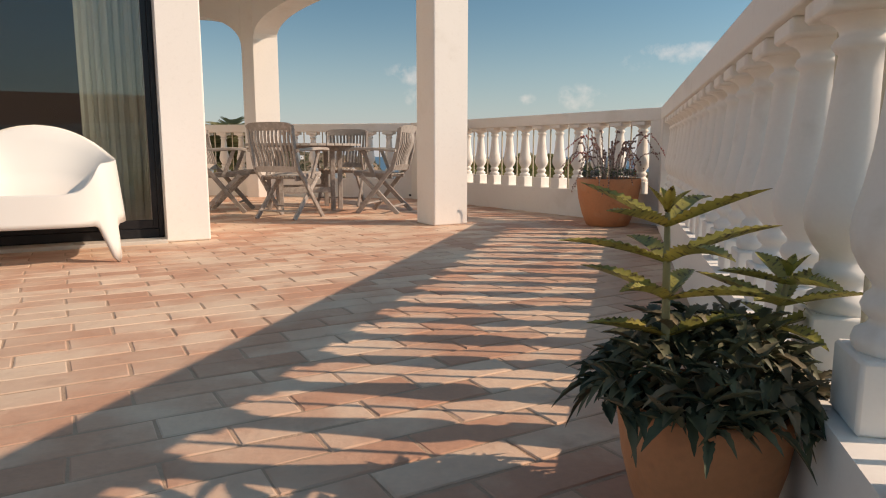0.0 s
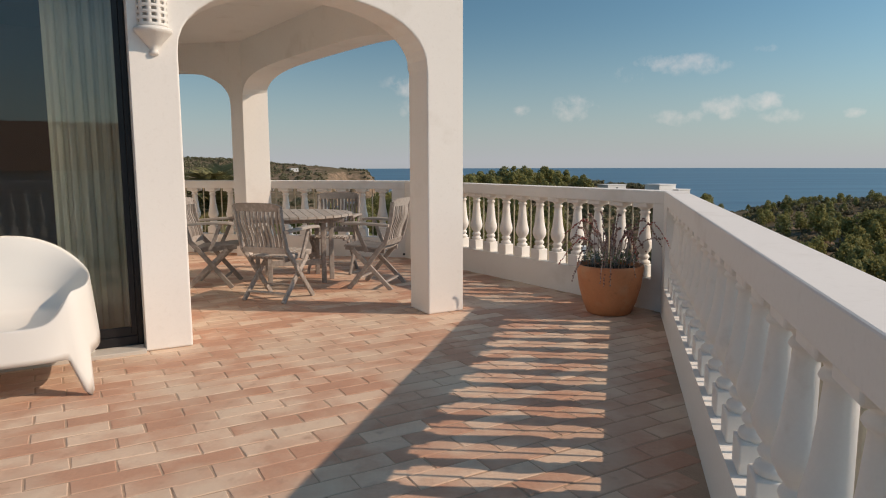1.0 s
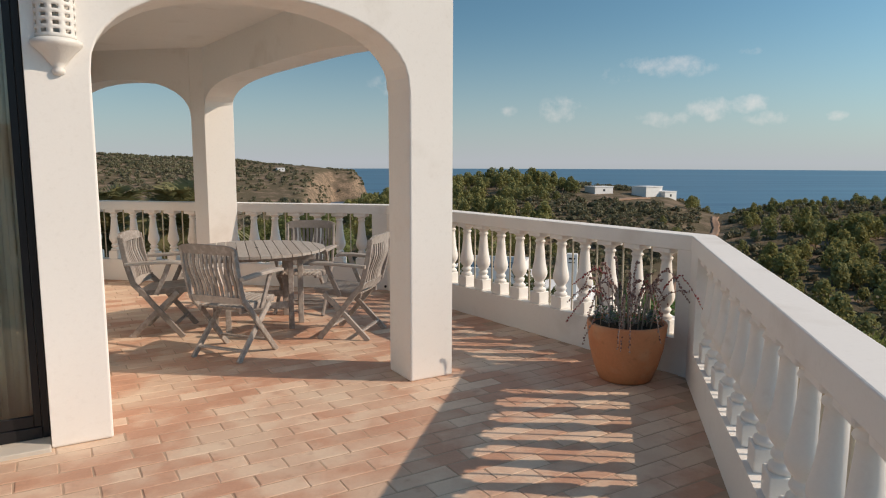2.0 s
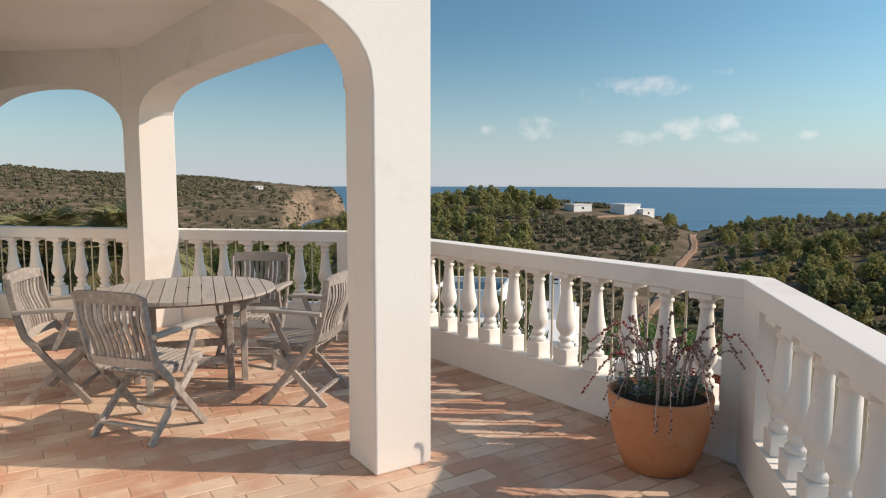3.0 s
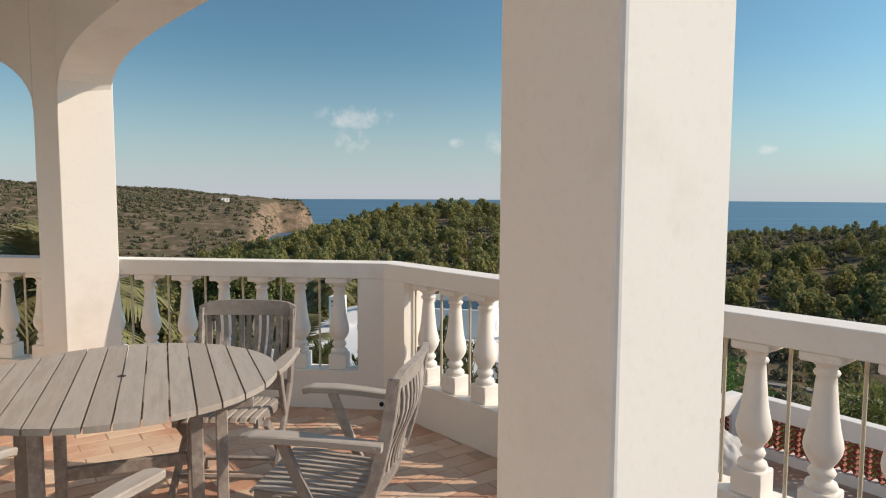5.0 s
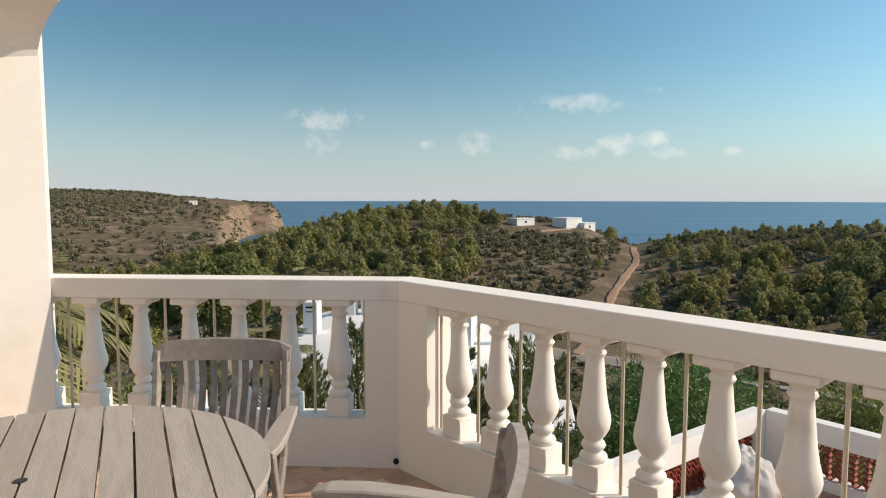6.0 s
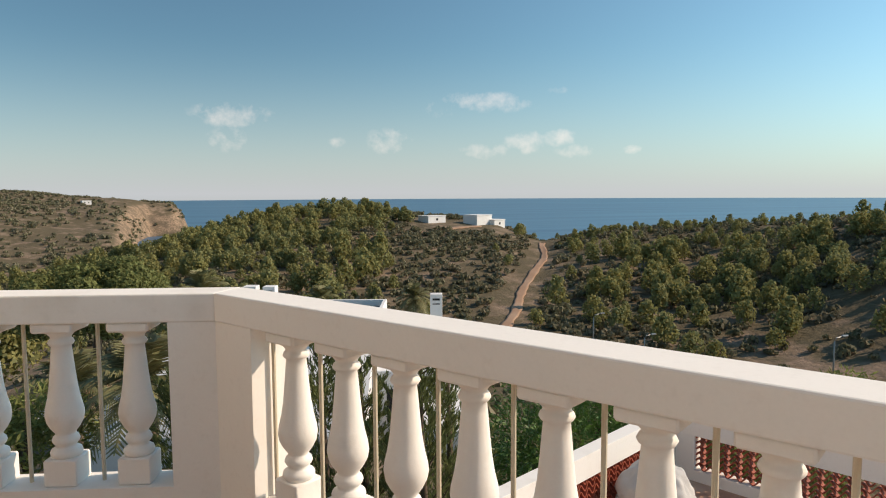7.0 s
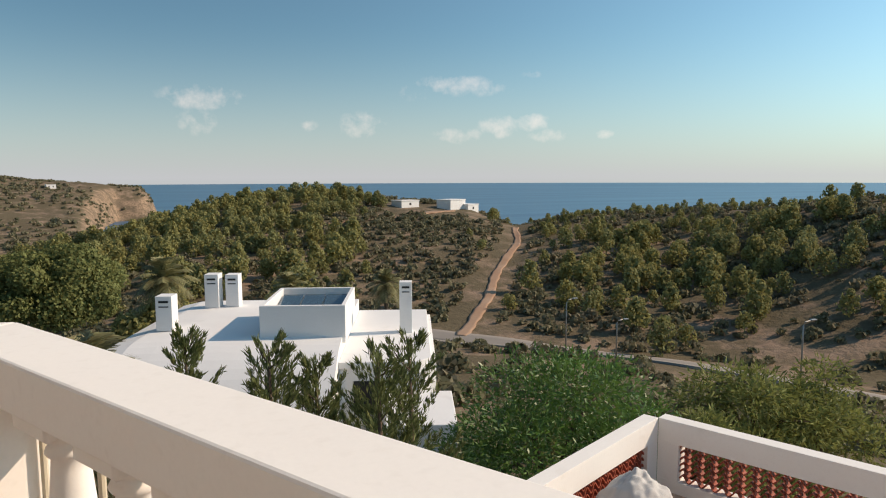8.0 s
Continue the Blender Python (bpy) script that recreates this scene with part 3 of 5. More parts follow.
def baluster_mesh():
    bm = bmesh.new()
    box(bm, -0.068, 0.068, -0.068, 0.068, 0, 0.165 * H, 0.006, seg=1)
    lathe(bm, [(r, z * H) for r, z in PROFILE], 18)
    box(bm, -0.084, 0.084, -0.084, 0.084, 0.94 * H, H + 0.001, 0.008, seg=1)
    me = bpy.data.meshes.new("baluster")
    bmesh.ops.recalc_face_normals(bm, faces=bm.faces)
    bm.to_mesh(me)
    bm.free()
    me.polygons.foreach_set("use_smooth", [p.area < 0.0026 for p in me.polygons])
    me.materials.append(M_BALUSTER)
    return me


def rod_mesh():
    bm = tube(bmesh.new(), [(0, 0, -0.01), (0, 0, H + 0.01)], 0.0085, 8)
    me = bpy.data.meshes.new("rod")
    bm.to_mesh(me)
    bm.free()
    me.materials.append(M_ROD)
    return me


BALUSTER, ROD = baluster_mesh(), rod_mesh()


def balustrade(i, start, stop, count, label, first_solid=True):
    """One straight run: base wall, solid ends, rail, balusters and rods between them. start and stop: the opening, in metres along the inner line."""
    a, b, ao, bo = INNER[i], INNER[i + 1], OUTER[i], OUTER[i + 1]
    d = (b - a).normalized()
    nr = Vector((d.y, -d.x))
    base = thing("balustrade", label, "balustrade", Matrix.Translation((a.x, a.y, 0)), "terrace balustrades")
    inv = Matrix.Translation((-a.x, -a.y, 0))

    def piece(name, poly, z0, z1, bev=0.01):
        bm = prism(bmesh.new(), [tuple(Vector(p) - a) for p in poly], z0, z1)
        ob = part(name, bm, M_PLASTER, base)
        return bevelled(ob, bev, 2) if bev else ob

    s, e = a + d * start, a + d * stop
    so, eo = s + nr * RAIL_T, e + nr * RAIL_T
    piece("base_wall", [a, b, bo, ao], -0.004, BAL_LO, 0)
    piece("hand_rail", [a + nr * -0.004, b + nr * -0.004, bo, ao], BAL_HI, RAIL_HI, 0.007)
    if start > 0.02:
        piece("post", [a, s, so, ao], BAL_LO, BAL_HI, 0)
    if stop < (b - a).length - 0.02:
        piece("post", [e, b, bo, eo], BAL_LO, BAL_HI, 0)
    step = (stop - start) / (count + 0.12)
    ang = math.atan2(d.y, d.x)
    for k in range(count + 1):
        q = d * (start + step * (k + 0.06)) + nr * (RAIL_T * 0.52)
        part("rod", ROD, None, base, m=Matrix.Translation((q.x, q.y, BAL_LO)))
        if k < count:
            q = d * (start + step * (k + 0.56)) + nr * (RAIL_T * 0.52)
            part("baluster", BALUSTER, None, base, m=Matrix.Translation((q.x, q.y, BAL_LO)) @ Matrix.Rotation(ang, 4, "Z"))
    return base


L0, L1, L2 = (D1 - R0).length, (D2 - D1).length, (LEFT - D2).length
balustrade(0, 0.35, L0 - 0.36, 43, "white balustrade of turned balusters along the terrace edge")
balustrade(1, 0.12, L1 - 0.248, 14, "white balustrade of turned balusters with thin steel rods between")
balustrade(2, 0.195, L2 - 0.2, 17, "white balustrade of turned balusters running behind the corner pillar")

# small rain outlet through the base wall near the corner
q = D2 + Vector((-0.02, -0.012))
bm = lathe(bmesh.new(), [(0.017, 0.0), (0.017, 0.010), (0.012, 0.010), (0.012, 0.002), (0.0, 0.002)], 18, Matrix.Translation((q.x, q.y, 0.05)) @ Matrix.Rotation(radians(-90), 4, "X") @ Matrix.Rotation(radians(180), 4, "X"))
tagged(to_object("drain_outlet", bm, M_DARK), "small dark rain outlet in the base wall", "drain")

# ---------------------------------------------------------------- sliding glass door, curtain, threshold
door = thing("door", "black aluminium sliding glass door, closed", "door", HOUSE @ Matrix.Translation((-3.3, 0.13, 0)), kind="structure")
door.name = "door_1"
bm = bmesh.new()
for x0, x1, z0, z1 in ((0.004, 0.075, 0.03, 2.85), (3.258, 3.296, 0.03, 2.85), (0.075, 3.258, 0.03, 0.10), (0.075, 3.258, 2.77, 2.85)):
    box(bm, x0, x1, 0, 0.07, z0, z1, 0.004, seg=1)
part("door_frame", bm, M_FRAME, door)
for x0, x1, y in ((0.076, 1.66, 0.036), (1.62, 3.257, 0.006)):
    bm = bmesh.new()
    for a, b, z0, z1 in ((x0, x0 + 0.05, 0.102, 2.768), (x1 - 0.04, x1, 0.102, 2.768), (x0 + 0.05, x1 - 0.04, 0.102, 0.17), (x0 + 0.05, x1 - 0.04, 2.70, 2.768)):
        box(bm, a, b, y, y + 0.026, z0, z1, 0.003, seg=1)
    leaf = part("sash", bm, M_FRAME, door)
    bm = box(bmesh.new(), x0 + 0.045, x1 - 0.036, y + 0.010, y + 0.016, 0.165, 2.705)
    g = part("pane", bm, M_GLASS, leaf, "clear reflecting window glass")
    g.visible_shadow = False
bm = box(bmesh.new(), 1.668, 1.682, -0.012, 0.0055, 0.98, 1.18, 0.004, seg=1)
part("door_handle", bm, M_STEEL, door, "slim steel pull handle")

bm = box(bmesh.new(), -3.32, -0.003, -0.05, 0.30, -0.005, 0.028, 0.006)
ob = to_object("threshold", bm, M_MARBLE)
ob.matrix_basis = HOUSE
tagged(ob, "pale worn stone threshold under the glass door", "threshold", kind="structure")


def curtain(u0, u1, v):
    bm = bmesh.new()
    cols = []
    n = 90
    for i in range(n + 1):
        u = u0 + (u1 - u0) * i / n
        w = 0.022 * math.sin(i * 0.40) + 0.006 * math.sin(i * 1.1 + 1)
        cols.append([bm.verts.new((u + 0.008 * math.sin(i * 0.9) * (1 - k / 6), v + w * (0.7 + 0.3 * (1 - k / 6)), 0.03 + 2.72 * k / 6)) for k in range(7)])
    for a, b in zip(cols, cols[1:]):
        for k in range(6):
            bm.faces.new((a[k], b[k], b[k + 1], a[k + 1]))
    ob = to_object("curtain", bm, M_CURTAIN, True)
    md = ob.modifiers.new("cloth", "SOLIDIFY")
    md.thickness = 0.003
    ob.matrix_basis = HOUSE
    return tagged(ob, "pale greenish floor-length curtain hanging behind the glass door", "curtain")


curtain(-0.52, -0.06, 0.44)


# ---------------------------------------------------------------- ceramic wall lantern
def wall_lantern():
    base = thing("wall_lamp", "white pierced ceramic wall lantern fixed to the plastered pillar", "wall lamp", HOUSE @ Matrix.Translation((0.165, -0.001, 2.125)))
    seg = 16

    def half(profile, name, label=""):
        bm = bmesh.new()
        rings = [[bm.verts.new((r * math.cos(math.pi * i / seg), -r * math.sin(math.pi * i / seg), z)) for i in range(seg + 1)] for r, z in profile]
        for a, b in zip(rings, rings[1:]):
            for i in range(seg):
                bm.faces.new((a[i], a[i + 1], b[i + 1], b[i]))
        bm.faces.new([r[0] for r in rings] + [r[-1] for r in rings[::-1]])
        return part(name, bm, M_CERAMIC, base, label, True)

    half([(0.004, 0.0), (0.030, 0.012), (0.034, 0.030), (0.024, 0.045), (0.050, 0.075), (0.085, 0.120), (0.115, 0.150), (0.128, 0.165), (0.128, 0.185), (0.095, 0.20)], "drip_base")
    half([(0.100, 0.455), (0.135, 0.462), (0.138, 0.482), (0.110, 0.510), (0.075, 0.545), (0.060, 0.585), (0.066, 0.60), (0.045, 0.625), (0.004, 0.635)], "cap")
    bm = bmesh.new()
    cols, rows = 20, 25
    grid = [[bm.verts.new((0.102 * math.cos(math.pi * i / cols), -0.102 * math.sin(math.pi * i / cols), 0.198 + 0.262 * k / rows)) for i in range(cols + 1)] for k in range(rows + 1)]
    for k in range(rows):
        for i in range(cols):
            if i % 4 in (1, 2) and k % 4 in (2, 3):
                continue
            bm.faces.new((grid[k][i], grid[k][i + 1], grid[k + 1][i + 1], grid[k + 1][i]))
    shade = part("shade", bm, M_CERAMIC, base, "pierced ceramic shade with rows of slots", True)
    md = shade.modifiers.new("wall", "SOLIDIFY")
    md.thickness = 0.010
    bm = lathe(bmesh.new(), [(0.0, 0.26), (0.018, 0.265), (0.028, 0.30), (0.028, 0.34), (0.015, 0.38), (0.0, 0.385)], 12, Matrix.Translation((0, -0.045, 0)))
    part("bulb", bm, M_PLASTIC, base, "unlit white bulb", True)


wall_lantern()


# ---------------------------------------------------------------- white moulded lounge chair
def lounge_chair(m):
    base = thing("lounge_chair", "white moulded plastic garden armchair on four splayed legs", "armchair", m)
    n = 96
    ax, ay = 0.43, 0.43

    def plan(th, k):
        c, s = math.cos(th), math.sin(th)
        e = 2 / 3.4
        return k * ax * math.copysign(abs(c) ** e, c), k * ay * math.copysign(abs(s) ** e, s)

    def sm(t):
        t = max(0.0, min(1.0, t))
        return t * t * (3 - 2 * t)

    bm = bmesh.new()
    loops = []
    spec = []
    for i in range(n):
        th = 2 * math.pi * i / n
        x, y = plan(th, 1)
        back = sm((y / ay - 0.15) / 0.85)
        front = sm((-y / ay - 0.80) / 0.2) * (1 - sm((abs(x) / ax - 0.72) / 0.24))
        arm = 0.585 + 0.02 * math.cos(2.2 * y / ay)
        rim = arm + (0.83 - arm) * back * (1 - 0.80 * min(1.0, abs(x / ax)) ** 2)
        rim = rim * (1 - front) + 0.405 * front
        corner = sm((abs(x) / ax - 0.69) / 0.12) * sm((abs(y) / ay - 0.69) / 0.12)
        low = 0.225 * (1 - corner)
        spec.append((th, rim, low, corner, front))
    rows = []
    for th, rim, low, corner, front in spec:
        col = []
        for k in range(7):
            t = k / 6
            z = low + (rim - low) * t
            grow = 1.0 + 0.10 * corner * (1 - t) ** 1.2 - 0.07 * t
            col.append((*plan(th, grow), z))
        col.append((*plan(th, 0.925), rim + 0.012))
        col.append((*plan(th, 0.895), rim - 0.004))
        for t in (0.25, 0.5, 0.75, 1.0):
            q = 0.885 - 0.20 * t
            seat = 0.385 + 0.02 * (1 - t)
            col.append((*plan(th, q), (rim - 0.01) * (1 - t) ** 0.8 + seat * (1 - (1 - t) ** 0.8) if rim > 0.42 else 0.395 - 0.01 * t))
        for q, z in ((0.5, 0.368), (0.25, 0.358)):
            col.append((*plan(th, q), z))
        rows.append([bm.verts.new(c) for c in col])
    for i in range(n):
        a, b = rows[i], rows[(i + 1) % n]
        for k in range(len(a) - 1):
            bm.faces.new((a[k], b[k], b[k + 1], a[k + 1]))
    bm.faces.new([r[-1] for r in rows])
    inner = []
    for i, (th, rim, low, corner, front) in enumerate(spec):
        inner.append([bm.verts.new((*plan(th, (1.0 + 0.10 * corner) - 0.04), low + 0.002)), bm.verts.new((*plan(th, 0.9), max(low, 0.30)))])
    for i in range(n):
        j = (i + 1) % n
        bm.faces.new((rows[i][0], rows[j][0], inner[j][0], inner[i][0]))
        bm.faces.new((inner[i][0], inner[j][0], inner[j][1], inner[i][1]))
    bm.faces.new([q[1] for q in inner])
    part("shell", bm, M_PLASTIC, base, smooth=True)
    return base


lounge_chair(Matrix.Translation((-2.06, 4.515, 0)) @ Matrix.Rotation(radians(22), 4, "Z") @ Matrix.Diagonal((1.25, 1.25, 1.06, 1)))


# ---------------------------------------------------------------- teak table and folding chairs
def teak_table(m):
    base = thing("garden_table", "round weathered grey teak table with slatted top", "table", m)
    r, n, gap = 0.775, 14, 0.009
    w = 2 * r / n
    for i in range(n):
        x0, x1 = -r + i * w + gap / 2, -r + (i + 1) * w - gap / 2
        bm = bmesh.new()
        outline = []
        for sgn in (1, -1):
            xs = [x0 + (x1 - x0) * k / 8 for k in range(9)]
            for x in xs if sgn > 0 else xs[::-1]:
                outline.append((x, sgn * math.sqrt(max(r * r - x * x, 0.0009))))
        lo, hi = [bm.verts.new((x, y, 0.708)) for x, y in outline], [bm.verts.new((x, y, 0.732)) for x, y in outline]
        bm.faces.new(lo[::-1])
        bm.faces.new(hi)
        for a in range(len(outline)):
            b = (a + 1) % len(outline)
            bm.faces.new((lo[a], lo[b], hi[b], hi[a]))
        part("board", bm, M_TEAK_TOP, base)
    for y in (-0.42, 0.42):
        part("apron", box(bmesh.new(), -0.60, 0.60, y - 0.02, y + 0.02, 0.648, 0.706, 0.003, seg=1), M_TEAK, base)
    for x in (-0.34, 0.34):
        part("cross_bar", box(bmesh.new(), x - 0.018, x + 0.018, -0.398, 0.398, 0.65, 0.704, 0.003, seg=1), M_TEAK, base)
    for x, y in ((-0.34, -0.36), (0.34, -0.36), (-0.34, 0.36), (0.34, 0.36), (0.475, -0.10), (-0.475, 0.10)):
        bm = box(bmesh.new(), x - 0.03, x + 0.03, y - 0.026, y + 0.026, 0, 0.706, 0.005, seg=1)
        part("leg", bm, M_TEAK, base)
    for y in (-0.36, 0.36):
        bm = box(bmesh.new(), -0.31, 0.31, y - 0.018, y + 0.018, 0.20, 0.26, 0.004, seg=1)
        part("stretcher", bm, M_TEAK, base)
    bm = lathe(bmesh.new(), [(0.0, 0.733), (0.021, 0.733), (0.021, 0.7345), (0.0, 0.7345)], 16)
    part("parasol_cap", bm, M_DARK, base, "small dark parasol hole cap")
    return base


def folding_chair(m):
    base = thing("folding_chair", "weathered grey teak folding armchair with curved slatted back", "chair", m, "chairs round the table")
    hw = 0.25

    def back_y(z):
        t = (z - 0.45) / 0.55
        return -0.165 - 0.125 * t - 0.016 * math.sin(t * math.pi * 1.1)

    for sx in (-1, 1):
        x = sx * (hw + 0.016)
        pts = [(x, 0.245, 0.0), (x, 0.05, 0.235), (x, -0.105, 0.43)] + [(x, back_y(z), z) for z in (0.52, 0.61, 0.70, 0.79, 0.88, 0.95)]
        part("back_post", strip(bmesh.new(), pts, 0.026, 0.050), M_TEAK, base)
        x2 = sx * (hw - 0.014)
        part("leg", strip(bmesh.new(), [(x2, 0.20, 0.43), (x2, 0.0, 0.24), (x2, -0.24, 0.0)], 0.026, 0.050), M_TEAK, base)
        xa = sx * (hw + 0.045)
        arm = [(xa, -0.24, 0.708), (xa + sx * 0.006, -0.12, 0.717), (xa + sx * 0.016, 0.02, 0.726), (xa + sx * 0.022, 0.14, 0.730), (xa + sx * 0.022, 0.250, 0.726), (xa + sx * 0.016, 0.292, 0.716)]
        part("armrest", strip(bmesh.new(), arm, 0.072, 0.030, taper=[0.70, 0.85, 1.0, 1.12, 1.05, 0.7]), M_TEAK_TOP, base)
        part("arm_support", strip(bmesh.new(), [(xa, 0.15, 0.716), (xa - sx * 0.004, 0.09, 0.57), (xa - sx * 0.008, 0.02, 0.42)], 0.024, 0.042), M_TEAK, base)
        part("seat_rail", strip(bmesh.new(), [(sx * (hw - 0.040), 0.295, 0.452), (sx * (hw - 0.040), 0.02, 0.430), (sx * (hw - 0.040), -0.16, 0.420)], 0.024, 0.048), M_TEAK, base)
    # crest and lower rail, bowed backwards
    for name, z, h, t in (("top_rail", 0.945, 0.075, 0.028), ("lower_rail", 0.515, 0.055, 0.026)):
        bm = bmesh.new()
        cols = []
        for i in range(13):
            u = -1 + 2 * i / 12
            x = u * (hw + (0.034 if name == "top_rail" else 0.006))
            bow = -0.030 * (1 - u * u)
            y0 = back_y(z) + bow
            arc = 0.010 * (1 - u * u) - (0.022 * max(0, abs(u) - 0.8) / 0.2 if name == "top_rail" else 0)
            tilt = 0.35 * h
            cols.append([bm.verts.new((x, y0 + dy + (-tilt if dz > 0 else tilt) * 0.5, z + dz * h / 2 + (arc if dz > 0 else 0))) for dy, dz in ((-t / 2, -1), (t / 2, -1), (t / 2, 1), (-t / 2, 1))])
        for a, b in zip(cols, cols[1:]):
            for k in range(4):
                bm.faces.new((a[k], a[(k + 1) % 4], b[(k + 1) % 4], b[k]))
        bm.faces.new(cols[0])
        bm.faces.new(cols[-1][::-1])
        bmesh.ops.bevel(bm, geom=[e for e in bm.edges if len(e.link_faces) == 2 and e.calc_face_angle(0) > 0.9], offset=0.006, segments=2, affect="EDGES")
        part(name, bm, M_TEAK, base)
    for i in range(11):
        u = -1 + 2 * (i + 0.5) / 11
        x = u * (hw - 0.004)
        bow = -0.030 * (1 - u * u)
        pts = []
        for k in range(8):
            z = 0.53 + 0.385 * k / 7
            s = math.sin((z - 0.53) / 0.375 * 2 * math.pi) * 0.014
            pts.append((x * (0.93 + 0.09 * k / 7), back_y(z) + bow + s, z))
        part("back_slat", strip(bmesh.new(), pts, 0.027, 0.013), M_TEAK, base)
    for i in range(9):
        x = -0.198 + 0.396 * i / 8
        pts = [(x, 0.315, 0.460), (x, 0.298, 0.478), (x, 0.18, 0.474), (x, 0.04, 0.459), (x, -0.08, 0.447), (x, -0.16, 0.446)]
        part("seat_slat", strip(bmesh.new(), pts, 0.034, 0.014), M_TEAK_TOP, base)
    for name, y, z in (("seat_bearer", 0.20, 0.452), ("seat_bearer", -0.11, 0.424), ("stretcher", -0.165, 0.085), ("stretcher", 0.155, 0.11)):
        w = hw - 0.02 if z > 0.3 or y < 0 else hw + 0.01
        part(name, strip(bmesh.new(), [(-w, y, z), (0, y, z), (w, y, z)], 0.036, 0.018, side=(0, 1, 0)), M_TEAK, base)
    for sx in (-1, 1):
        bm = lathe(bmesh.new(), [(0.0, 0), (0.008, 0.0), (0.008, 0.006), (0.0, 0.008)], 10, Matrix.Translation((sx * (hw + 0.074), -0.215, 0.711)) @ Matrix.Rotation(sx * math.pi / 2, 4, "Y"))
        part("bolt", bm, M_STEEL, base, "small steel pivot bolt")
    return base


TABLE_AT = Vector((-0.745, 8.19))
teak_table(Matrix.Translation((*TABLE_AT, 0)) @ Matrix.Rotation(radians(12.2), 4, "Z") @ Matrix.Diagonal((0.885, 0.885, 1.08, 1)))


def facing(x, y, fx, fy):
    return Matrix.Translation((x, y, 0)) @ Matrix.Rotation(math.atan2(-fx, fy), 4, "Z")


chair = folding_chair(facing(-0.785, 7.11, 0.46, 0.888))
for x, y, fx, fy in ((0.237, 7.70, -0.94, 0.34), (-0.33, 8.76, -0.20, -0.98), (-1.62, 7.98, 0.99, 0.02)):
    copy_thing(chair, facing(x, y, fx, fy))


# ---------------------------------------------------------------- pots and plants
def pot_mesh(bm, r, h):
    prof = [(0.0, 0.0), (0.60 * r, 0.0), (0.66 * r, 0.02 * h), (0.80 * r, 0.25 * h), (0.92 * r, 0.55 * h), (0.985 * r, 0.85 * h), (1.0 * r, 0.97 * h), (0.985 * r, h), (0.93 * r, h), (0.915 * r, 0.97 * h), (0.90 * r, 0.86 * h)]
    return lathe(bm, prof, 48)


def leaf_blade(bm, base, aim, up, length, width, droop=0.3, teeth=0, fold=0.25, n=8, rng=random):
    """A lance-shaped folded leaf with optional toothed edges."""
    base, aim, up = Vector(base), Vector(aim).normalized(), Vector(up)
    side = aim.cross(up).normalized()
    up = side.cross(aim).normalized()
    rows = []
    steps = n * (2 if teeth else 1)
    for i in range(steps + 1):
        t = i / steps
        w = width / 2 * (math.sin(math.pi * min(1, t * 0.92 + 0.08)) ** 0.8) * (1 - 0.25 * t)
        if teeth and i % 2:
            w *= 1 + teeth
        if i == steps:
            w = 0.0006
        p = base + aim * (length * t) - Vector((0, 0, 1)) * (droop * length * t * t)
        rows.append([bm.verts.new(p - side * w + up * fold * w), bm.verts.new(p), bm.verts.new(p + side * w + up * fold * w)])
    for a, b in zip(rows, rows[1:]):
        bm.faces.new((a[0], a[1], b[1], b[0]))
        bm.faces.new((a[1], a[2], b[2], b[1]))


def spotted_leaf_material():
    m = material("spotted_succulent_leaf", (0.34, 0.33, 0.085), 0.5, 0.2, 8, 60, 0.15, per_island=0.18, tint=(0.45, 0.33, 0.08), stain=((0.05, 0.035, 0.02), 85, 0.52, 0.95), trans=0.15)
    return m


M_SPOT = spotted_leaf_material()
M_DARKLEAF = material("dark_succulent_leaf", (0.115, 0.135, 0.075), 0.55, 0.25, 8, 60, 0.15, per_island=0.45, tint=(0.15, 0.125, 0.08), stain=((0.05, 0.035, 0.02), 40, 0.62, 0.5), spec=0.35)
M_STEM = material("pale_green_stem", (0.30, 0.27, 0.14), 0.6, 0.15, 12, 70, 0.15)
M_DRYSTEM = material("dry_grey_stem", (0.46, 0.38, 0.34), 0.8, 0.2, 12, 70, 0.2)
M_BUD = material("dry_reddish_buds", (0.22, 0.10, 0.085), 0.8, 0.3, 12, 70, 0.2, per_island=0.4, tint=(0.34, 0.24, 0.20))
M_REDFLOWER = material("faded_red_flower", (0.33, 0.07, 0.06), 0.7, 0.2, 12, 70, 0.1, per_island=0.3)
M_HERB = material("small_green_leaves", (0.11, 0.19, 0.065), 0.6, 0.2, 8, 60, 0.0, per_island=0.35, trans=0.2)
M_GREYLEAF = material("grey_succulent_rosette", (0.30, 0.32, 0.32), 0.6, 0.2, 8, 60, 0.1, per_island=0.25)


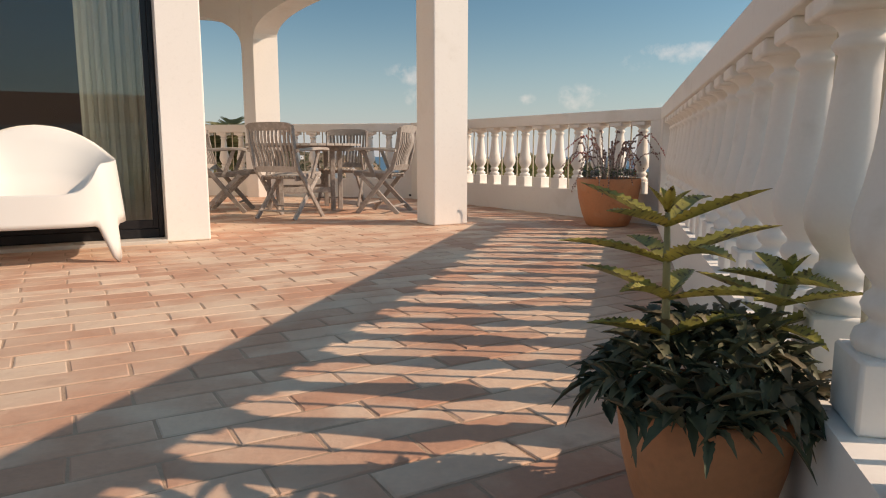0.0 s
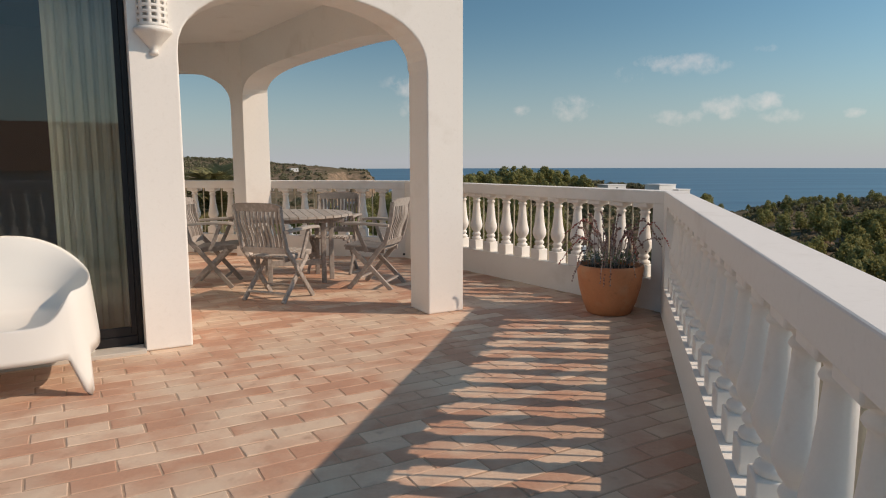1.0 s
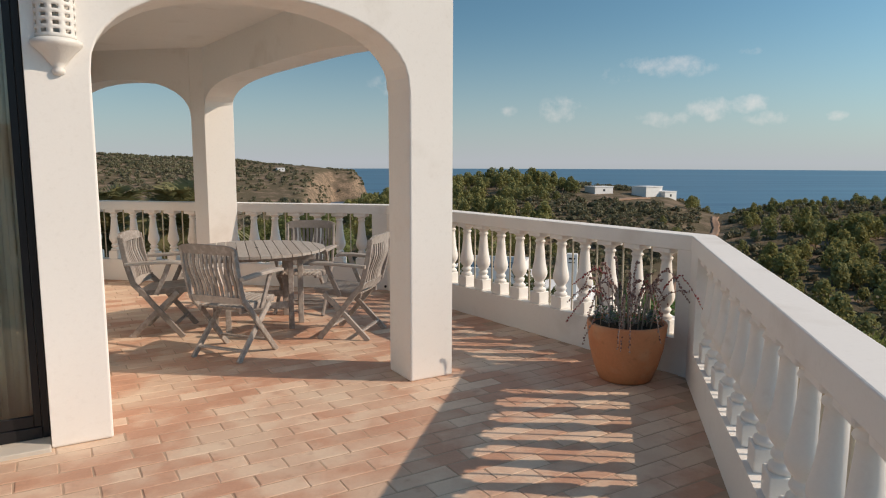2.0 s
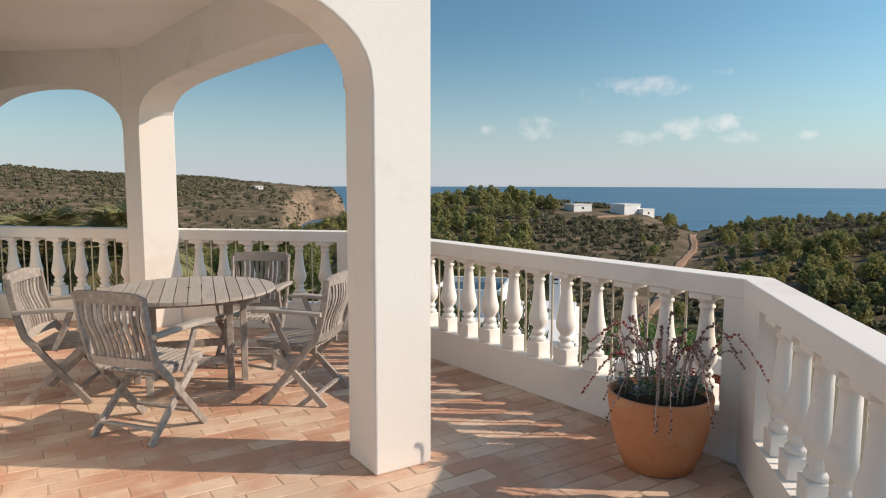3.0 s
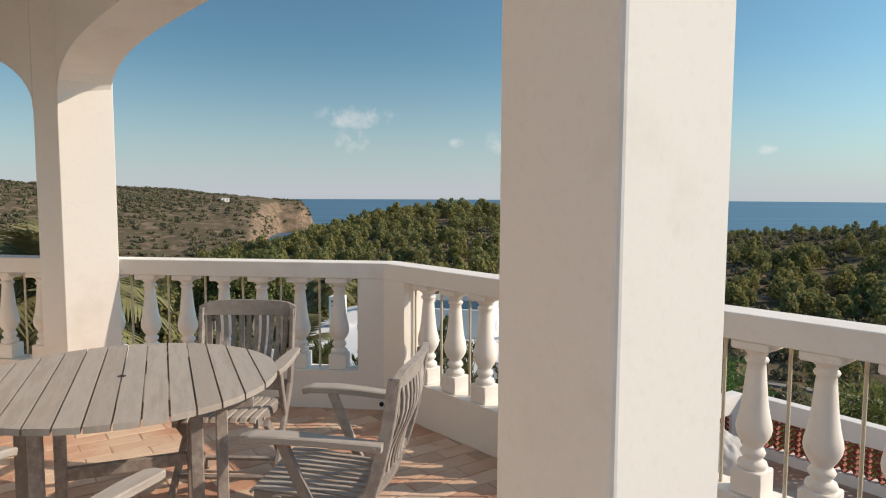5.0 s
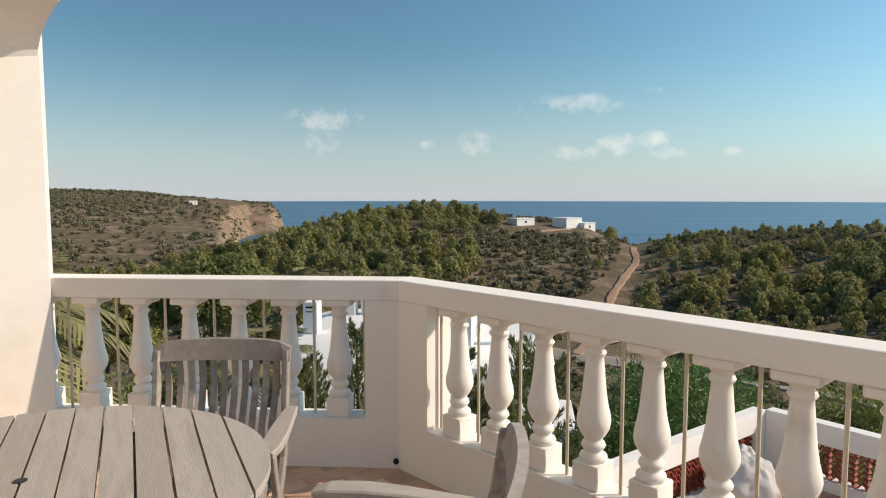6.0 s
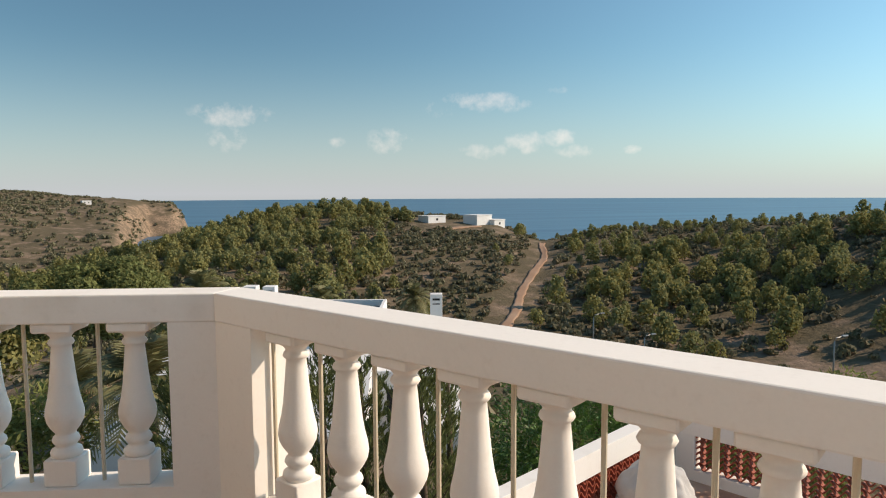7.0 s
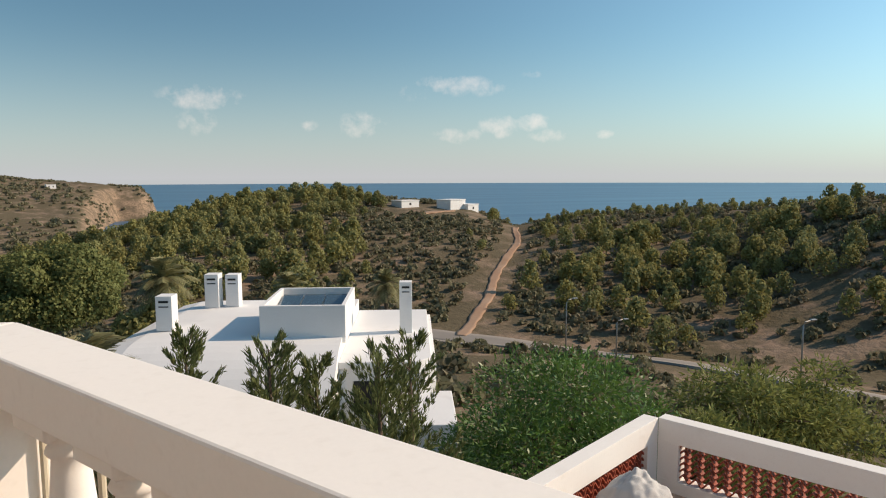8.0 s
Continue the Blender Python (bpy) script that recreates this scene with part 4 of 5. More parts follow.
def near_plant():
    rng = random.Random(3)
    x, y, r, h = 0.875, 1.01, 0.160, 0.255
    pot = thing("plant_pot", "round terracotta pot standing by the balustrade", "pot", Matrix.Translation((x, y, 0)))
    part("pot_body", pot_mesh(bmesh.new(), r, h), M_POT, pot, smooth=True)
    part("soil", lathe(bmesh.new(), [(0.0, h * 0.92), (0.5 * r, h * 0.93), (0.905 * r, h * 0.90), (0.9 * r, h * 0.87)], 32), M_SOIL, pot)
    plant = thing("succulent_plant", "tall spotted succulent above a mound of dark toothed leaves", "plant", Matrix.Translation((x, y, 0.225)))
    for sx, sy, top, lean in ((-0.085, -0.02, 0.375, (-0.012, 0.0)), (0.118, 0.03, 0.245, (0.06, 0.02))):
        bm = bmesh.new()
        pts = [(sx + lean[0] * t, sy + lean[1] * t, top * t) for t in (0, 0.25, 0.5, 0.75, 1.0)]
        tube(bm, pts, [0.010, 0.009, 0.008, 0.007, 0.005], 8)
        stem = part("stem", bm, M_STEM, plant, "pale upright stem", True)
        turn = 0.35 + sx * 4
        for z, ln, k in ((0.40, 0.135, 2), (0.58, 0.185, 4), (0.76, 0.21, 4), (0.93, 0.19, 4), (1.0, 0.06, 4)):
            for q in range(k):
                a = turn + 2 * math.pi * q / k + rng.uniform(-0.15, 0.15)
                bm = bmesh.new()
                L = 1.04 * ln * (0.8 if sx > 0 else 1.0) * rng.uniform(0.85, 1.08)
                p = (sx + lean[0] * z, sy + lean[1] * z, top * z)
                leaf_blade(bm, p, (math.cos(a), math.sin(a), rng.uniform(0.22, 0.50) if z < 0.99 else 1.4), (0, 0, 1), L * rng.uniform(0.95, 1.2), rng.uniform(0.034, 0.042) if z < 0.99 else 0.02, rng.uniform(0.02, 0.22), 0.30, 0.7, 13)
                part("leaf", bm, M_SPOT, stem, "yellow-green leaf speckled dark along its toothed edge" if q == 0 and z == 0.58 else "", True)
            turn += 0.75
    bm = bmesh.new()
    for i in range(760):
        a, q = rng.uniform(0, 2 * math.pi), math.sqrt(rng.random())
        z = 0.035 + 0.13 * (1 - q * q) * rng.uniform(0.6, 1.1) + rng.uniform(-0.02, 0.03)
        rr = 0.205 * q
        p = (rr * math.cos(a), rr * math.sin(a), z)
        a2 = a + rng.uniform(-1.9, 1.9)
        leaf_blade(bm, p, (math.cos(a2), math.sin(a2), rng.uniform(-0.5, 1.3)), (0, 0, 1), rng.uniform(0.045, 0.09), rng.uniform(0.015, 0.028), rng.uniform(0.0, 1.0), 0.3, 0.8, 5)
    part("leaf_mound", bm, M_DARKLEAF, plant, "dense mound of dark green toothed leaves", True)


near_plant()


def corner_plant():
    rng = random.Random(8)
    x, y, r, h = 2.365, 6.12, 0.30, 0.45
    pot = thing("plant_pot", "large rounded terracotta pot in the corner of the balustrade", "pot", Matrix.Translation((x, y, 0)))
    part("pot_body", pot_mesh(bmesh.new(), r, h), M_POT, pot, smooth=True)
    part("soil", lathe(bmesh.new(), [(0.0, h * 0.93), (0.5 * r, h * 0.94), (0.905 * r, h * 0.91), (0.9 * r, h * 0.88)], 32), M_SOIL, pot)
    plant = thing("potted_plant", "straggly succulent with dry beaded flower stems in a pot", "plant", Matrix.Translation((x, y, 0.41)))
    for i in range(34):
        a = 2 * math.pi * i / 34 * 2 + rng.uniform(-0.2, 0.2)
        reach, top = rng.uniform(0.08, 0.22) if i % 2 else rng.uniform(0.24, 0.50), rng.uniform(0.28, 0.52)
        b = rng.uniform(0.03, 0.2)
        pts = []
        fall = rng.uniform(0.10, 0.50) if reach > 0.18 else 0.0
        for k in range(9):
            t = k / 8
            pts.append(Vector(((b + reach * t ** 1.5) * math.cos(a), (b + reach * t ** 1.5) * math.sin(a), top * math.sin(min(1.0, t * 1.25) * math.pi / 2) - fall * max(0, t - 0.55) ** 1.3 * 2.6)))
        bm = tube(bmesh.new(), pts, [0.0048 - 0.0032 * k / 8 for k in range(9)], 6)
        stem = part("flower_stem", bm, M_DRYSTEM, plant, "thin grey arching stem" if i == 0 else "", True)
        bm = bmesh.new()
        for k in range(36):
            t = 0.35 + 0.65 * k / 35
            f = t * 8
            j = min(7, int(f))
            p = pts[j].lerp(pts[j + 1], f - j)
            p = p + Vector((rng.uniform(-1, 1), rng.uniform(-1, 1), rng.uniform(-1, 1))) * 0.007
            s = rng.uniform(0.0045, 0.0085)
            bmesh.ops.create_icosphere(bm, subdivisions=1, radius=s, matrix=Matrix.Translation(p) @ Matrix.Diagonal((1, 1, rng.uniform(0.8, 1.5), 1)))
        part("bud_spray", bm, M_REDFLOWER if i % 6 == 2 else M_BUD, stem)
    bm = bmesh.new()
    for i in range(420):
        a, q = rng.uniform(0, 2 * math.pi), math.sqrt(rng.random())
        p = (0.25 * q * math.cos(a), 0.25 * q * math.sin(a), 0.06 + 0.15 * (1 - q) * rng.random() + rng.uniform(0, 0.05))
        a2 = rng.uniform(0, 2 * math.pi)
        leaf_blade(bm, p, (math.cos(a2), math.sin(a2), rng.uniform(-0.1, 1.0)), (0, 0, 1), rng.uniform(0.02, 0.045), rng.uniform(0.012, 0.022), 0.3, 0, 0.2, 3)
    part("low_leaves", bm, M_HERB, plant, "low mat of small green leaves", True)
    for c in range(16):
        a, q = rng.uniform(0, 2 * math.pi), rng.uniform(0.12, 0.25)
        cx, cy = q * math.cos(a), q * math.sin(a)
        bm = bmesh.new()
        for k in range(12):
            a2 = 2.4 * k
            leaf_blade(bm, (cx, cy, 0.055 + 0.004 * k), (math.cos(a2), math.sin(a2), 0.3 + 0.09 * k), (0, 0, 1), 0.05 - 0.002 * k, 0.022, 0.1, 0, 0.3, 4)
        part("rosette", bm, M_GREYLEAF, plant, "grey-green succulent rosette" if c == 0 else "", True)


corner_plant()

# ---------------------------------------------------------------- lower terrace with clay screens
U2, V2 = Vector((0.909, 0.416)), Vector((-0.416, 0.909))
KC = Vector((6.90, 14.62))
LOW_TOP, LOW_FLOOR = -1.60, -2.55
bm = prism(bmesh.new(), [KC + U2 * 0.22 + V2 * 0.22, KC + U2 * 0.22 - V2 * 8.5, KC - U2 * 7.5 - V2 * 8.5, KC - U2 * 7.5 + V2 * 0.22], -7.5, LOW_FLOOR)
tagged(to_object("floor_lower", bm, M_TILE_FAR), "terracotta floor of the lower terrace", "floor", kind="structure")


def screen_tile():
    """One clay piece of the pierced screen: an S-shaped shell."""
    bm = bmesh.new()
    rows = []
    for i in range(9):
        t = i / 8
        x = (t - 0.5) * 0.165
        z = 0.045 * math.sin(t * 2 * math.pi)
        nx, nz = -math.cos(t * 2 * math.pi) * 0.8, 1.0
        ln = math.hypot(nx, nz)
        rows.append([bm.verts.new((x + s * 0.008 * nx / ln, y, z + s * 0.008 * nz / ln)) for y, s in ((-0.055, -1), (0.055, -1), (0.055, 1), (-0.055, 1))])
    for a, b in zip(rows, rows[1:]):
        for k in range(4):
            bm.faces.new((a[k], a[(k + 1) % 4], b[(k + 1) % 4], b[k]))
    bm.faces.new(rows[0])
    bm.faces.new(rows[-1][::-1])
    bmesh.ops.recalc_face_normals(bm, faces=bm.faces)
    me = bpy.data.meshes.new("screen_tile")
    bm.to_mesh(me)
    bm.free()
    me.materials.append(M_REDTILE)
    return me


SCREEN = screen_tile()


def parapet(p, d, length, label):
    """A parapet wall with an opening filled with clay screen pieces; p is the inner corner, d runs along the wall."""
    nrm = Vector((-d.y, d.x))
    if nrm.dot(KC - U2 * 3 - V2 * 3 - p) > 0:
        nrm = -nrm
    m = Matrix(((d.x, nrm.x, 0, p.x), (d.y, nrm.y, 0, p.y), (0, 0, 1, 0), (0, 0, 0, 1)))
    base = thing("parapet", label, "parapet", m, "lower terrace parapets")
    lo, hi = LOW_TOP - 0.79, LOW_TOP - 0.30
    a, b = 0.28, length - 0.3
    for name, x0, x1, z0, z1 in (("coping", 0.0, length, hi, LOW_TOP), ("base_wall", 0.0, length, LOW_FLOOR - 0.01, lo), ("post", 0.0, a, lo, hi), ("post", b, length, lo, hi)):
        bm = box(bmesh.new(), x0, x1, 0, 0.2, z0, z1)
        bevelled(part(name, bm, M_PLASTER, base), 0.004, 2)
    cols, rows = int((b - a) / 0.165), 6
    w, h = (b - a) / cols, (hi - lo) / rows
    for i in range(cols):
        for k in range(rows):
            flip = (i + k) % 2
            part("screen_tile", SCREEN, None, base, m=Matrix.Translation((a + (i + 0.5) * w, 0.10, lo + (k + 0.5) * h)) @ Matrix.Rotation(math.pi * flip, 4, "Y") @ Matrix.Rotation(0.15 * (flip - 0.5), 4, "X"))


parapet(KC.copy(), -U2, 5.6, "white parapet with a pierced red clay screen")
parapet(KC - V2 * 0.001 + U2 * 0.0, -V2, 5.4, "white parapet with a pierced red clay screen")


def beanbag(x, y, r, h, seed, label):
    rng = random.Random(seed)
    bm = bmesh.new()
    bmesh.ops.create_icosphere(bm, subdivisions=5, radius=1.0)
    for v in bm.verts:
        p = v.co.copy()
        k = 1 + 0.10 * noise.noise(p * 2.2 + Vector((seed, 0, 0))) + 0.05 * noise.noise(p * 6 + Vector((0, seed, 0))) + 0.03 * abs(noise.noise(p * 13))
        z = p.z
        top = max(0.0, z)
        v.co = Vector((p.x * r * k * (1 - 0.35 * top), p.y * r * k * (1 - 0.35 * top), h * 0.42 * (1 + z * k)))
        v.co.z = max(0.0, v.co.z + 0.05 * h * noise.noise(p * 4) * top)
    ob = to_object("beanbag", bm, M_BEAN, True)
    ob.location = (x, y, LOW_FLOOR)
    return tagged(ob, label, "beanbag", "lower terrace beanbags")


beanbag(5.72, 13.55, 0.46, 1.02, 1, "crumpled pale grey beanbag seat slumped upright by the parapet")
beanbag(4.65, 12.85, 0.50, 0.72, 2, "crumpled pale grey beanbag lying flat on the lower terrace")


# ---------------------------------------------------------------- foliage helpers
def leaf_quads(centres, outward, length, width, rng, spread=0.8):
    """Small rhombic leaves at the given points, pointing roughly outward."""
    n = len(centres)
    d = outward + rng.normal(0, spread, (n, 3))
    d /= np.linalg.norm(d, axis=1, keepdims=True) + 1e-9
    s = np.cross(d, rng.normal(0, 1, (n, 3)))
    s /= np.linalg.norm(s, axis=1, keepdims=True) + 1e-9
    L = length * rng.uniform(0.7, 1.3, (n, 1))
    W = width * rng.uniform(0.7, 1.3, (n, 1))
    v = np.stack([centres, centres + d * L * 0.45 + s * W / 2, centres + d * L, centres + d * L * 0.45 - s * W / 2], 1).reshape(-1, 3)
    return v, np.arange(n * 4).reshape(n, 4)


def tuft_quads(centres, outward, size, rng, spread=0.35):
    """Needle tufts as small ragged quads that lie across the crown's surface."""
    n = len(centres)
    o = outward + rng.normal(0, spread, (n, 3))
    o /= np.linalg.norm(o, axis=1, keepdims=True) + 1e-9
    d = np.cross(o, rng.normal(0, 1, (n, 3)))
    d /= np.linalg.norm(d, axis=1, keepdims=True) + 1e-9
    s = np.cross(o, d)
    q = size * rng.uniform(0.35, 0.75, (n, 4))
    v = np.stack([centres - d * q[:, :1], centres - s * q[:, 1:2] * 0.8, centres + d * q[:, 2:3] + o * size * 0.25, centres + s * q[:, 3:] * 0.8], 1).reshape(-1, 3)
    return v, np.arange(n * 4).reshape(n, 4)


def clump_points(clumps, per, rng, shell=0.55):
    """Points in the outer part of ellipsoids: rows of x, y, z, rx, ry, rz."""
    pts, out = [], []
    for x, y, z, rx, ry, rz in clumps:
        d = rng.normal(0, 1, (per, 3))
        d /= np.linalg.norm(d, axis=1, keepdims=True)
        q = shell + (1 - shell) * rng.random((per, 1)) ** 0.7
        pts.append(np.array([x, y, z]) + d * q * np.array([rx, ry, rz]))
        out.append(d)
    return np.concatenate(pts), np.concatenate(out)


def taper_trunk(bm, x, y, z0, z1, r0, r1, rng, lean=0.4):
    pts = [(x + lean * rng.uniform(-1, 1) * t, y + lean * rng.uniform(-1, 1) * t, z0 + (z1 - z0) * t) for t in (0, 0.25, 0.5, 0.75, 1)]
    tube(bm, pts, [r0 + (r1 - r0) * t for t in (0, 0.25, 0.5, 0.75, 1)], 8)
    return Vector(pts[-1])


def broad_tree(name, label, x, y, top, width, depth, leaf, per, mat, seed, clumps=26, limbs=7, trunk_r=0.16):
    """A tree with trunk, limbs and a crown of many leaves in uneven clumps."""
    rng = np.random.default_rng(seed)
    prng = random.Random(seed)
    g = float(terrain(x, y))
    base = thing(name, label, "tree" if "bush" not in name else "bush", Matrix.Translation((x, y, g)))
    zc = top - g - depth / 2
    bm = bmesh.new()
    tip = taper_trunk(bm, 0, 0, -0.3, max(zc - depth * 0.15, 0.3), trunk_r, trunk_r * 0.55, prng, 0.2)
    rows = []
    for i in range(clumps):
        a, e = prng.uniform(0, 2 * math.pi), math.asin(prng.uniform(-0.75, 1.0))
        q = prng.uniform(0.55, 0.86)
        r = prng.uniform(0.20, 0.34) * min(width, depth * 1.3) * 0.8
        rows.append((q * width / 2 * math.cos(a) * math.cos(e), q * width / 2 * math.sin(a) * math.cos(e), zc + q * depth / 2 * math.sin(e), r, r, r * 0.75))
    rows.append((0, 0, zc, width * 0.3, width * 0.3, depth * 0.33))
    for i in range(limbs):
        c = Vector(rows[i * max(1, clumps // limbs)][:3])
        mid = tip.lerp(c, 0.5) + Vector((0, 0, 0.1 * depth))
        tube(bm, [tip - Vector((0, 0, 0.25)), mid, c], [trunk_r * 0.5, trunk_r * 0.32, trunk_r * 0.12], 6)
    part("trunk", bm, M_BARK, base, smooth=True)
    p, o = clump_points(rows, per, rng)
    v, f = tuft_quads(p, o, leaf[0], rng, 0.6) if mat in (M_PINE, M_UMBRELLA) else leaf_quads(p, o, leaf[0], leaf[1], rng, 0.7)
    part("crown", raw_mesh("crown", v, f, mat), None, base)
    return base


def juniper(x, y, top, width, seed):
    """A loose conifer: upswept feathery sprays round a thin trunk."""
    rng, prng = np.random.default_rng(seed), random.Random(seed)
    g = float(terrain(x, y))
    h = top - g
    base = thing("juniper_tree", "dark green feathery juniper with upswept branches below the terrace", "tree", Matrix.Translation((x, y, g)), "junipers below the terrace")
    bm = tube(bmesh.new(), [(0, 0, -0.3), (0.05, 0, h * 0.5), (0, 0.03, h * 0.97)], [0.12, 0.07, 0.012], 8)
    P, O = [], []
    for i in range(80):
        z = h * (0.12 + 0.86 * prng.random() ** 0.75)
        t = z / h
        reach = width / 2 * (1 - t) ** 0.55 * prng.uniform(0.5, 1.5) + 0.12
        a = prng.uniform(0, 2 * math.pi)
        start = Vector((0, 0, z - reach * 0.7))
        end = Vector((reach * math.cos(a), reach * math.sin(a), z + reach * prng.uniform(0.35, 0.8)))
        if i % 3 == 0:
            tube(bm, [start, start.lerp(end, 0.5) - Vector((0, 0, 0.06)), end], [0.018, 0.011, 0.004], 5)
        n = int(95 * (0.5 + reach))
        q = rng.random((n, 1)) ** 0.6
        c = np.array(start) + (np.array(end) - np.array(start)) * q + rng.normal(0, 1, (n, 3)) * (0.014 + 0.055 * (1 - q))
        P.append(c)
        d = np.array((end - start).normalized())
        O.append(np.tile(d, (n, 1)))
    part("trunk", bm, M_BARK, base, smooth=True)
    v, f = leaf_quads(np.concatenate(P), np.concatenate(O) * 1.3 + np.array([0, 0, 0.5]), 0.13, 0.026, rng, 0.45)
    part("crown", raw_mesh("crown", v, f, M_JUNIPER), None, base)


for x, y, top, w, s in ((1.35, 20.2, -1.15, 1.5, 11), (2.55, 18.6, -1.05, 1.7, 12), (4.05, 17.6, -1.15, 2.1, 13), (4.85, 18.4, -1.2, 2.0, 14), (0.3, 19.6, -1.6, 1.6, 15), (3.5, 19.6, -1.7, 1.7, 17)):
    juniper(x, y, top, w, s)

broad_tree("laurel_tree", "dense round evergreen tree with glossy bright green leaves", 8.3, 19.6, -2.35, 5.0, 4.0, (0.15, 0.042), 640, M_LAUREL, 21, 34)
broad_tree("pepper_tree", "loose olive-green tree beyond the lower terrace", 19.0, 24.2, -5.0, 4.6, 3.6, (0.26, 0.07), 260, M_OLIVE, 22, 24)
broad_tree("pepper_tree", "tall olive-green tree with an uneven crown beyond the lower terrace", 22.6, 24.4, -5.1, 4.0, 4.4, (0.26, 0.07), 260, M_OLIVE, 23, 22)
broad_tree("pepper_tree", "small olive-green tree beyond the lower terrace", 15.6, 23.0, -5.7, 3.2, 2.6, (0.24, 0.06), 240, M_OLIVE, 24, 18)
broad_tree("garden_bush", "low yellow-green garden bush beyond the lower terrace", 16.0, 19.5, -6.0, 2.4, 1.8, (0.20, 0.05), 220, M_OLIVE, 25, 14, 4, 0.08)
broad_tree("garden_bush", "dark green garden bush on the slope", 12.5, 27.5, -6.6, 3.6, 2.8, (0.22, 0.06), 220, M_JUNIPER, 26, 18, 4, 0.1)
broad_tree("pine_tree", "large spreading umbrella pine beside the neighbouring villa", -4.0, 43.0, -1.5, 7.6, 3.7, (0.14, 0.045), 1300, M_UMBRELLA, 27, 40, 9, 0.3)
broad_tree("pine_tree", "dark green pine on the slope", 0.6, 56.0, -6.6, 6.0, 5.0, (0.30, 0.06), 420, M_PINE, 28, 22, 6, 0.24)
broad_tree("pine_tree", "dark green pine on the slope", -11.5, 52.0, -4.6, 7.0, 5.0, (0.30, 0.06), 420, M_PINE, 29, 24, 6, 0.24)
broad_tree("garden_bush", "golden-green bush in the garden behind the far balustrade", -2.9, 22.0, -2.4, 3.0, 2.6, (0.18, 0.05), 260, M_OLIVE, 30, 16, 4, 0.1)


def palm(x, y, crown, spread, seed, fronds=34, label="green fan-crowned palm with a rough trunk"):
    rng, prng = np.random.default_rng(seed), random.Random(seed)
    g = float(terrain(x, y))
    h = crown - g
    base = thing("palm_tree", label, "palm", Matrix.Translation((x, y, g)))
    bm = tube(bmesh.new(), [(0, 0, -0.3), (0.08, 0, h * 0.5), (0, 0, h)], [0.24, 0.19, 0.21], 10)
    part("trunk", bm, M_BARK, base, smooth=True)
    V, F, k = [], [], 0
    for i in range(fronds):
        a = 2.4 * i + prng.uniform(-0.2, 0.2)
        el = math.radians(85 - 115 * (i / fronds) + prng.uniform(-8, 8))
        L = spread * prng.uniform(0.85, 1.1)
        n = 22
        pts = []
        for j in range(n + 1):
            t = j / n
            r = L * t * math.cos(el) * (1 - 0.12 * t)
            z = L * t * math.sin(el) - 0.45 * L * t * t
            pts.append(np.array([r * math.cos(a), r * math.sin(a), h + z]))
        side = np.array([-math.sin(a), math.cos(a), 0.0])
        for j in range(2, n):
            t = j / n
            d = pts[j + 1] - pts[j]
            d /= np.linalg.norm(d)
            ll = 0.34 * L * math.sin(math.pi * (0.12 + 0.82 * t)) ** 0.8
            for s in (-1, 1):
                tip = pts[j] + side * s * ll * 0.8 + d * ll * 0.55 + np.array([0, 0, -0.25 * ll + prng.uniform(-0.05, 0.05)])
                w = d * 0.022 * spread
                V += [pts[j] - w, pts[j] + w, tip + w * 0.15, tip - w * 0.15]
                F.append((k, k + 1, k + 2, k + 3))
                k += 4
        for j in range(n):
            V += [pts[j] - side * 0.012 * spread, pts[j] + side * 0.012 * spread, pts[j + 1] + side * 0.008 * spread, pts[j + 1] - side * 0.008 * spread]
            F.append((k, k + 1, k + 2, k + 3))
            k += 4
    part("crown", raw_mesh("crown", np.array(V), np.array(F), M_PALM), None, base)


palm(0.9, 57.0, -5.3, 2.6, 41)
palm(11.0, 66.5, -8.0, 2.3, 42)
palm(20.5, 69.0, -8.6, 2.3, 43)
palm(-3.3, 31.0, -4.6, 2.0, 44)
palm(-2.9, 13.6, 0.45, 1.5, 45, 40, "young palm with long green fronds rising behind the balustrade")
palm(-4.6, 14.6, 0.30, 1.6, 46, 40, "young palm with long green fronds rising behind the balustrade")
palm(-0.5, 21.5, -2.2, 1.6, 48)


# ---------------------------------------------------------------- neighbouring villa
VILLA = Matrix.Translation((6.75, 36.2, 0)) @ Matrix.Rotation(radians(-20), 4, "Z")
villa = thing("villa", "white modern villa with a flat roof, chimneys and a skylight box", "house", VILLA @ Matrix.Translation((0, 0, -12)))
UP = 12.0


def villa_part(name, bm, mat, label="", parent=None, bev=0.03):
    bmesh.ops.translate(bm, verts=bm.verts, vec=(0, 0, UP))
    ob = part(name, bm, mat, parent or villa, label)
    return bevelled(ob, bev, 2) if bev else ob


# left body with a curved roof that falls towards the garden
bm = bmesh.new()
prof = [(9.0, -5.33), (0.2, -5.33)]
for k in range(1, 11):
    a = k / 10 * math.radians(52)
    prof.append((0.2 - 6.2 * math.sin(a), -5.33 - 6.2 * (1 - math.cos(a))))
prof += [(prof[-1][0], -12.0), (9.0, -12.0)]
cols = []
for x, k in ((-9.6, 0.0), (-9.2, 0.45), (-8.4, 0.8), (-7.4, 0.97), (-6.2, 1.0), (1.3, 1.0)):
    cols.append([bm.verts.new((x, y, -12 + (z + 12) * (0.80 + 0.20 * k))) for y, z in prof])
for a, b in zip(cols, cols[1:]):
    for k in range(len(prof)):
        q = (k + 1) % len(prof)
        bm.faces.new((a[k], a[q], b[q], b[k]))
bm.faces.new(cols[0])
bm.faces.new(cols[-1][::-1])
villa_part("roof", bm, M_ROOFWHITE, "white painted roof curving down to the garden", bev=0)
